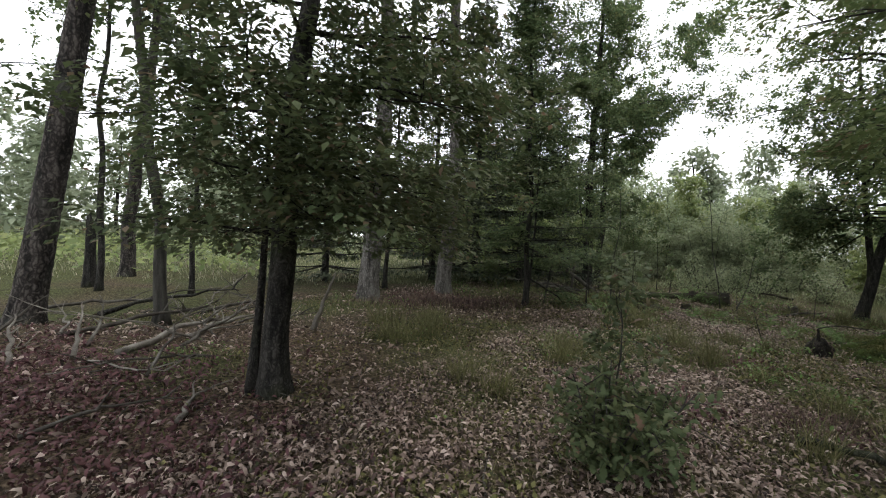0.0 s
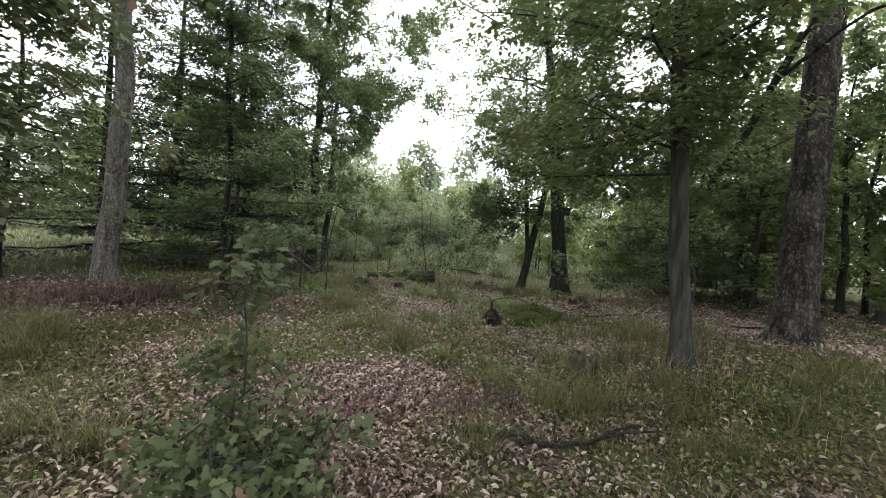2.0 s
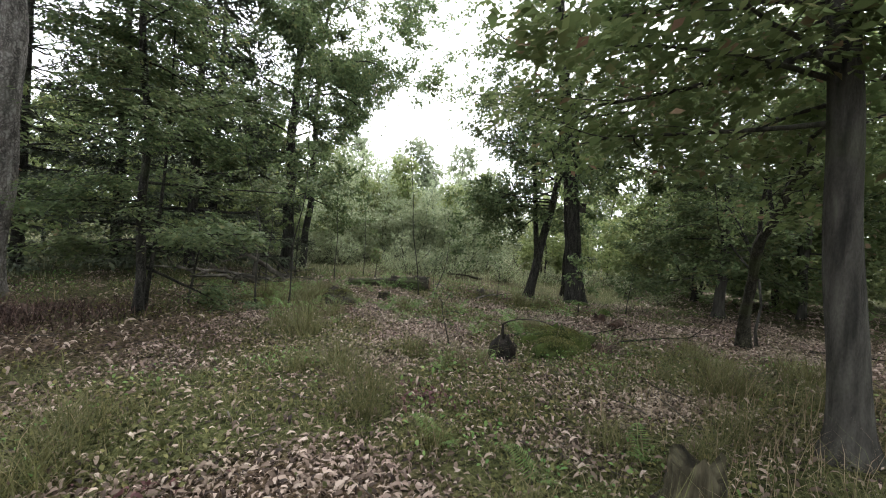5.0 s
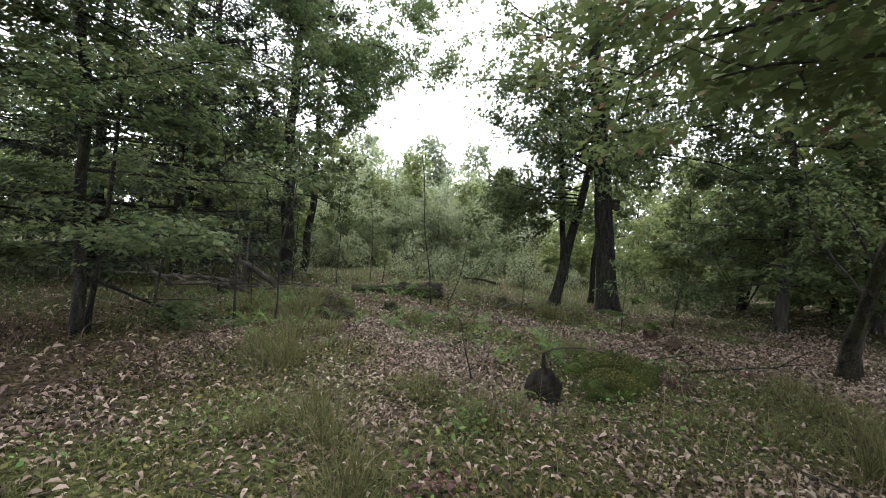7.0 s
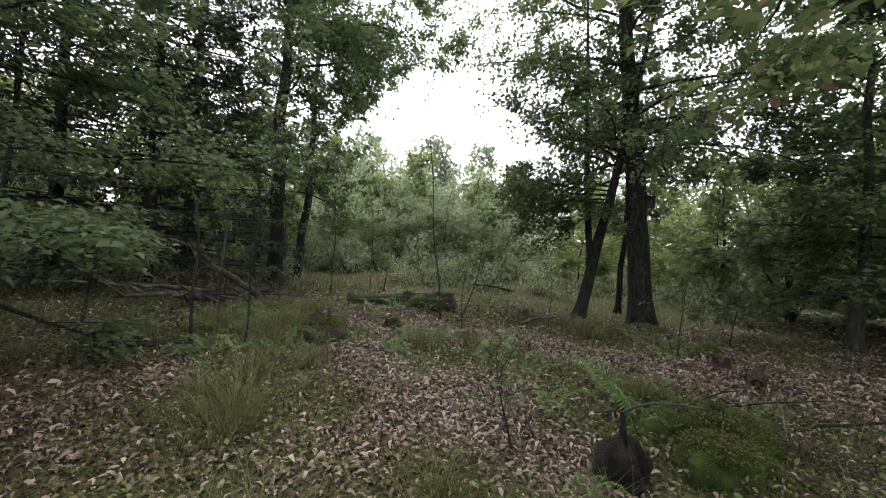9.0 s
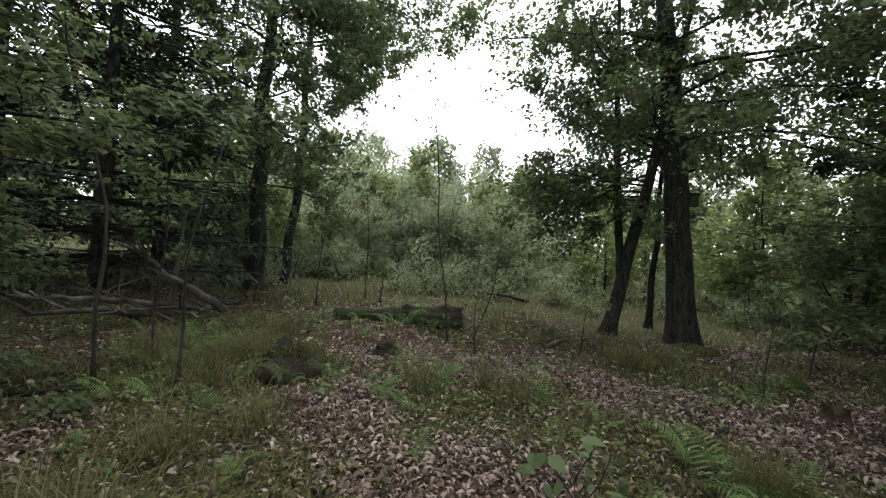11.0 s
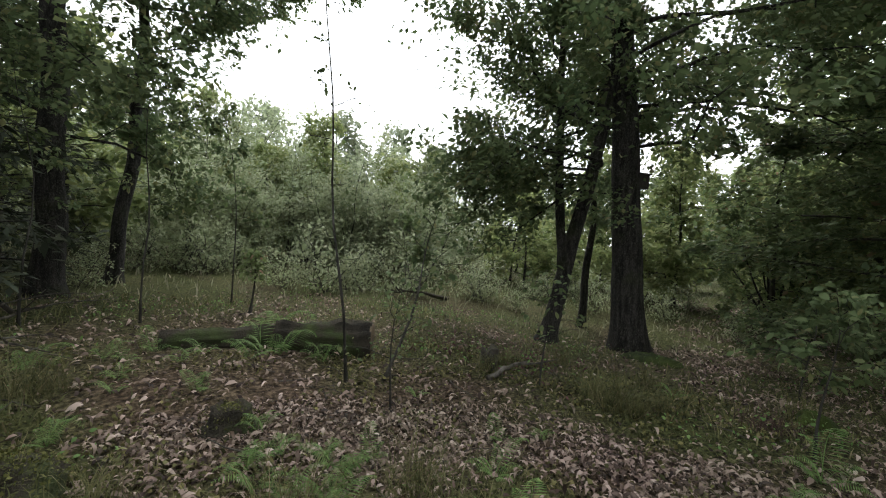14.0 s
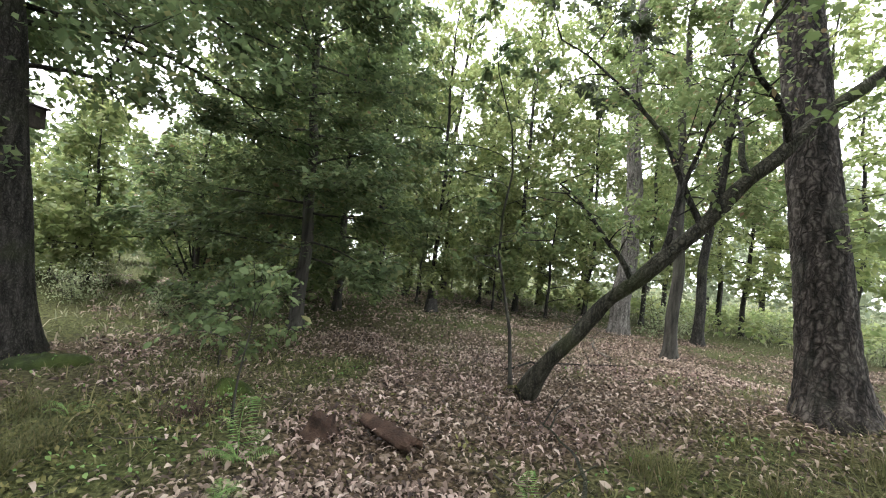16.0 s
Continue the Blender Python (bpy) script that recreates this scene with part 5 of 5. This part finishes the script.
bx, by = g.normal(2.9, 0.9, 2600), g.normal(9.3, 0.45, 2600)
tagged(new("dry_bracken", np_mesh("dry_bracken", *blades(bx, by, 0.17, 0.007, g, 0.9), DRY_BROWN)), "collapsed rust-brown bracken under a pine", "bracken", kind="stuff")

# ---- fallen leaves ----
g = np.random.default_rng(193)
parts = []
for n, r0, r1, size, keep, box in ((104000, 0, 3.0, 0.042, 1.0, NEAR), (34000, 3.0, 8.5, 0.056, 0.9, MID)):
    x, y = scatter(n * 5, box, lambda a, b: np.clip(1.25 - cover(a, b) * 1.2, 0.2, 1) * (1 - bell(a, b, 8.45, 4.4, 0.35)) * keep * (near_path(a, b) >= r0) * (near_path(a, b) < r1), g)
    x, y = x[:n], y[:n]
    p = np.stack((x, y, ground(x, y) + 0.006 + 0.022 * g.uniform(0, 1, len(x))), -1)
    parts.append(leaves(p, size, LITTER_LEAF, g, 0.5, 0.45))
tagged(new("leaf_litter", np_mesh("leaf_litter", *joined(parts), LITTER)), "brown and buff fallen oak leaves", "leaf litter", kind="stuff")
g = np.random.default_rng(194)
parts = []
for cx, cy, s, n in ((3.42, 3.2, 0.2, 260), (3.35, 4.2, 0.18, 150), (4.1, 2.5, 0.18, 150), (-2.2, 4.2, 0.9, 3600), (-1.0, 2.8, 0.6, 1200), (-3.6, 5.6, 0.8, 1600), (2.4, 10.2, 0.8, 500), (7.5, 8.3, 0.2, 120), (13.0, 8.3, 0.6, 400), (5.6, 4.3, 0.15, 120)):
    x, y = g.normal(cx, s, n), g.normal(cy, s, n)
    parts.append(leaves(np.stack((x, y, ground(x, y) + 0.02 + 0.02 * g.uniform(0, 1, n)), -1), 0.055, LITTER_LEAF, g, 0.6))
tagged(new("rusty_leaves", np_mesh("rusty_leaves", *joined(parts), RUSTY)), "patches of rust-red dead leaves and bark bits", "leaf litter", kind="stuff")

# ---- low green undergrowth: bramble, bilberry and seedlings ----
g = np.random.default_rng(195)
x, y = scatter(60000, (-2, 16, -1, 14), lambda a, b: np.clip(cover(a, b) * 1.6 - 0.7, 0, 1) * np.clip(vnoise(a * 1.3, b * 1.3, 41) * 2.2 - 1.0, 0, 1) * bare(a, b), g)
p = np.stack((x, y, ground(x, y) + g.uniform(0.03, 0.16, len(x))), -1)
tagged(new("undergrowth", np_mesh("undergrowth", *leaves(p[:6000], 0.032, OVAL, g, 0.5), FERN_LEAF)), "low green bramble and seedling leaves", "undergrowth", kind="stuff")

# ---- moss and tiny seedlings mottling the litter ----
g = np.random.default_rng(199)
x, y = scatter(260000, (-1, 15, 0, 13), lambda a, b: np.clip(vnoise(a * 2.6, b * 2.6, 43) * 2.4 - 0.8, 0, 1) * np.clip(0.35 + cover(a, b), 0, 1) * (near_path(a, b) < 5.0), g)
p = np.stack((x, y, ground(x, y) + 0.02 + 0.05 * g.uniform(0, 1, len(x)) ** 2), -1)[:60000]
parts = [leaves(p, 0.030, DIAMOND, g, 0.6, 0.5)]
cushions = []
for cx, cy, s, top, n in ((8.12, 9.0, 0.42, 0.28, 3600), (9.38, 9.02, 0.22, 0.13, 700), (8.75, 4.5, 0.46, 0.25, 6000), (8.3, 4.35, 0.36, 0.20, 4000), (9.1, 4.9, 0.27, 0.11, 900), (11.5, 2.56, 0.16, 0.12, 400)):
    x, y = g.normal(cx, s * 0.55, n), g.normal(cy, s * 0.55, n)
    d = np.hypot(x - cx, y - cy) / s
    p = np.stack((x, y, ground(x, y) + 0.015 + top * np.sqrt(np.clip(1 - d * d, 0, 1)) + 0.02 * g.uniform(0, 1, n)), -1)
    cushions.append(leaves(p, 0.015, DIAMOND, g, 0.6, 0.5))
tagged(new("moss", np_mesh("moss", *joined(parts), SPRIG)), "olive moss sprigs and tiny seedlings among litter", "moss", kind="stuff")

tagged(new("cushion_moss", np_mesh("cushion_moss", *joined(cushions), CUSHION)), "yellow-green moss fuzz over mounds and roots", "moss", kind="stuff")

# ---- more litter under the leaning tree ----
g = np.random.default_rng(196)
x, y = scatter(110000, (8.0, 16.0, -8.0, 6.2), lambda a, b: np.clip(1.15 - cover(a, b) * 1.2, 0.15, 1), g)
p = np.stack((x, y, ground(x, y) + 0.015 + 0.025 * g.uniform(0, 1, len(x))), -1)[:32000]
tagged(new("leaf_litter", np_mesh("leaf_litter", *leaves(p, 0.046, LITTER_LEAF, g, 0.5, 0.45), LITTER)), "buff fallen oak leaves under the leaning trunk", "leaf litter", kind="stuff")
x, y = scatter(40000, (16, 25, -8, 6.5), lambda a, b: 0.5 * vnoise(a * 1.7, b * 1.7, 45) + 0.05, g)
p = np.stack((x, y, ground(x, y) + 0.015 + 0.03 * g.uniform(0, 1, len(x))), -1)[:11000]
tagged(new("leaf_litter", np_mesh("leaf_litter", *leaves(p, 0.075, LITTER_LEAF, g, 0.42, 0.4), LITTER)), "brown fallen leaves on shaded ground", "leaf litter", kind="stuff")

# ---- bracken in the bright fields beyond the trees ----
g = np.random.default_rng(197)
parts = []
for x0, x1, y0, y1, n in ((-26, -2, 14, 40, 8000), (9, 26, -28, -9, 6000)):
    x, y = g.uniform(x0, x1, n), g.uniform(y0, y1, n)
    parts.append(leaves(np.stack((x, y, ground(x, y) + g.uniform(0.15, 0.75, n) * (0.5 + vnoise(x, y, 51))), -1), 0.22, OVAL, g, 0.4))
tagged(new("bracken", np_mesh("bracken", *joined(parts), BRIGHT_LEAF)), "bright green bracken in an open field", "bracken", kind="stuff")

# ---- small broken twigs on the floor ----
g = np.random.default_rng(198)
parts = []
for k in range(420):
    x, y = g.uniform(-3.5, 13), g.uniform(0, 12)
    if near_path(x, y) < 5.5:
        arm = bent((x, y, float(ground(x, y)) + 0.02), g.uniform(0, 6.3), g.normal(0, 0.12), g.uniform(0.12, 0.5), 4, g, 0.0, 0.12)
        arm[:, 2] = np.maximum(arm[:, 2], ground(arm[:, 0], arm[:, 1]) + 0.012)
        parts.append(tube(arm, np.linspace(g.uniform(0.004, 0.009), 0.003, 4), 4))
tagged(new("twig_litter", np_mesh("twig_litter", *joined(parts), DEAD_WOOD)), "small broken grey twigs on the floor", "twig_spray", kind="stuff")
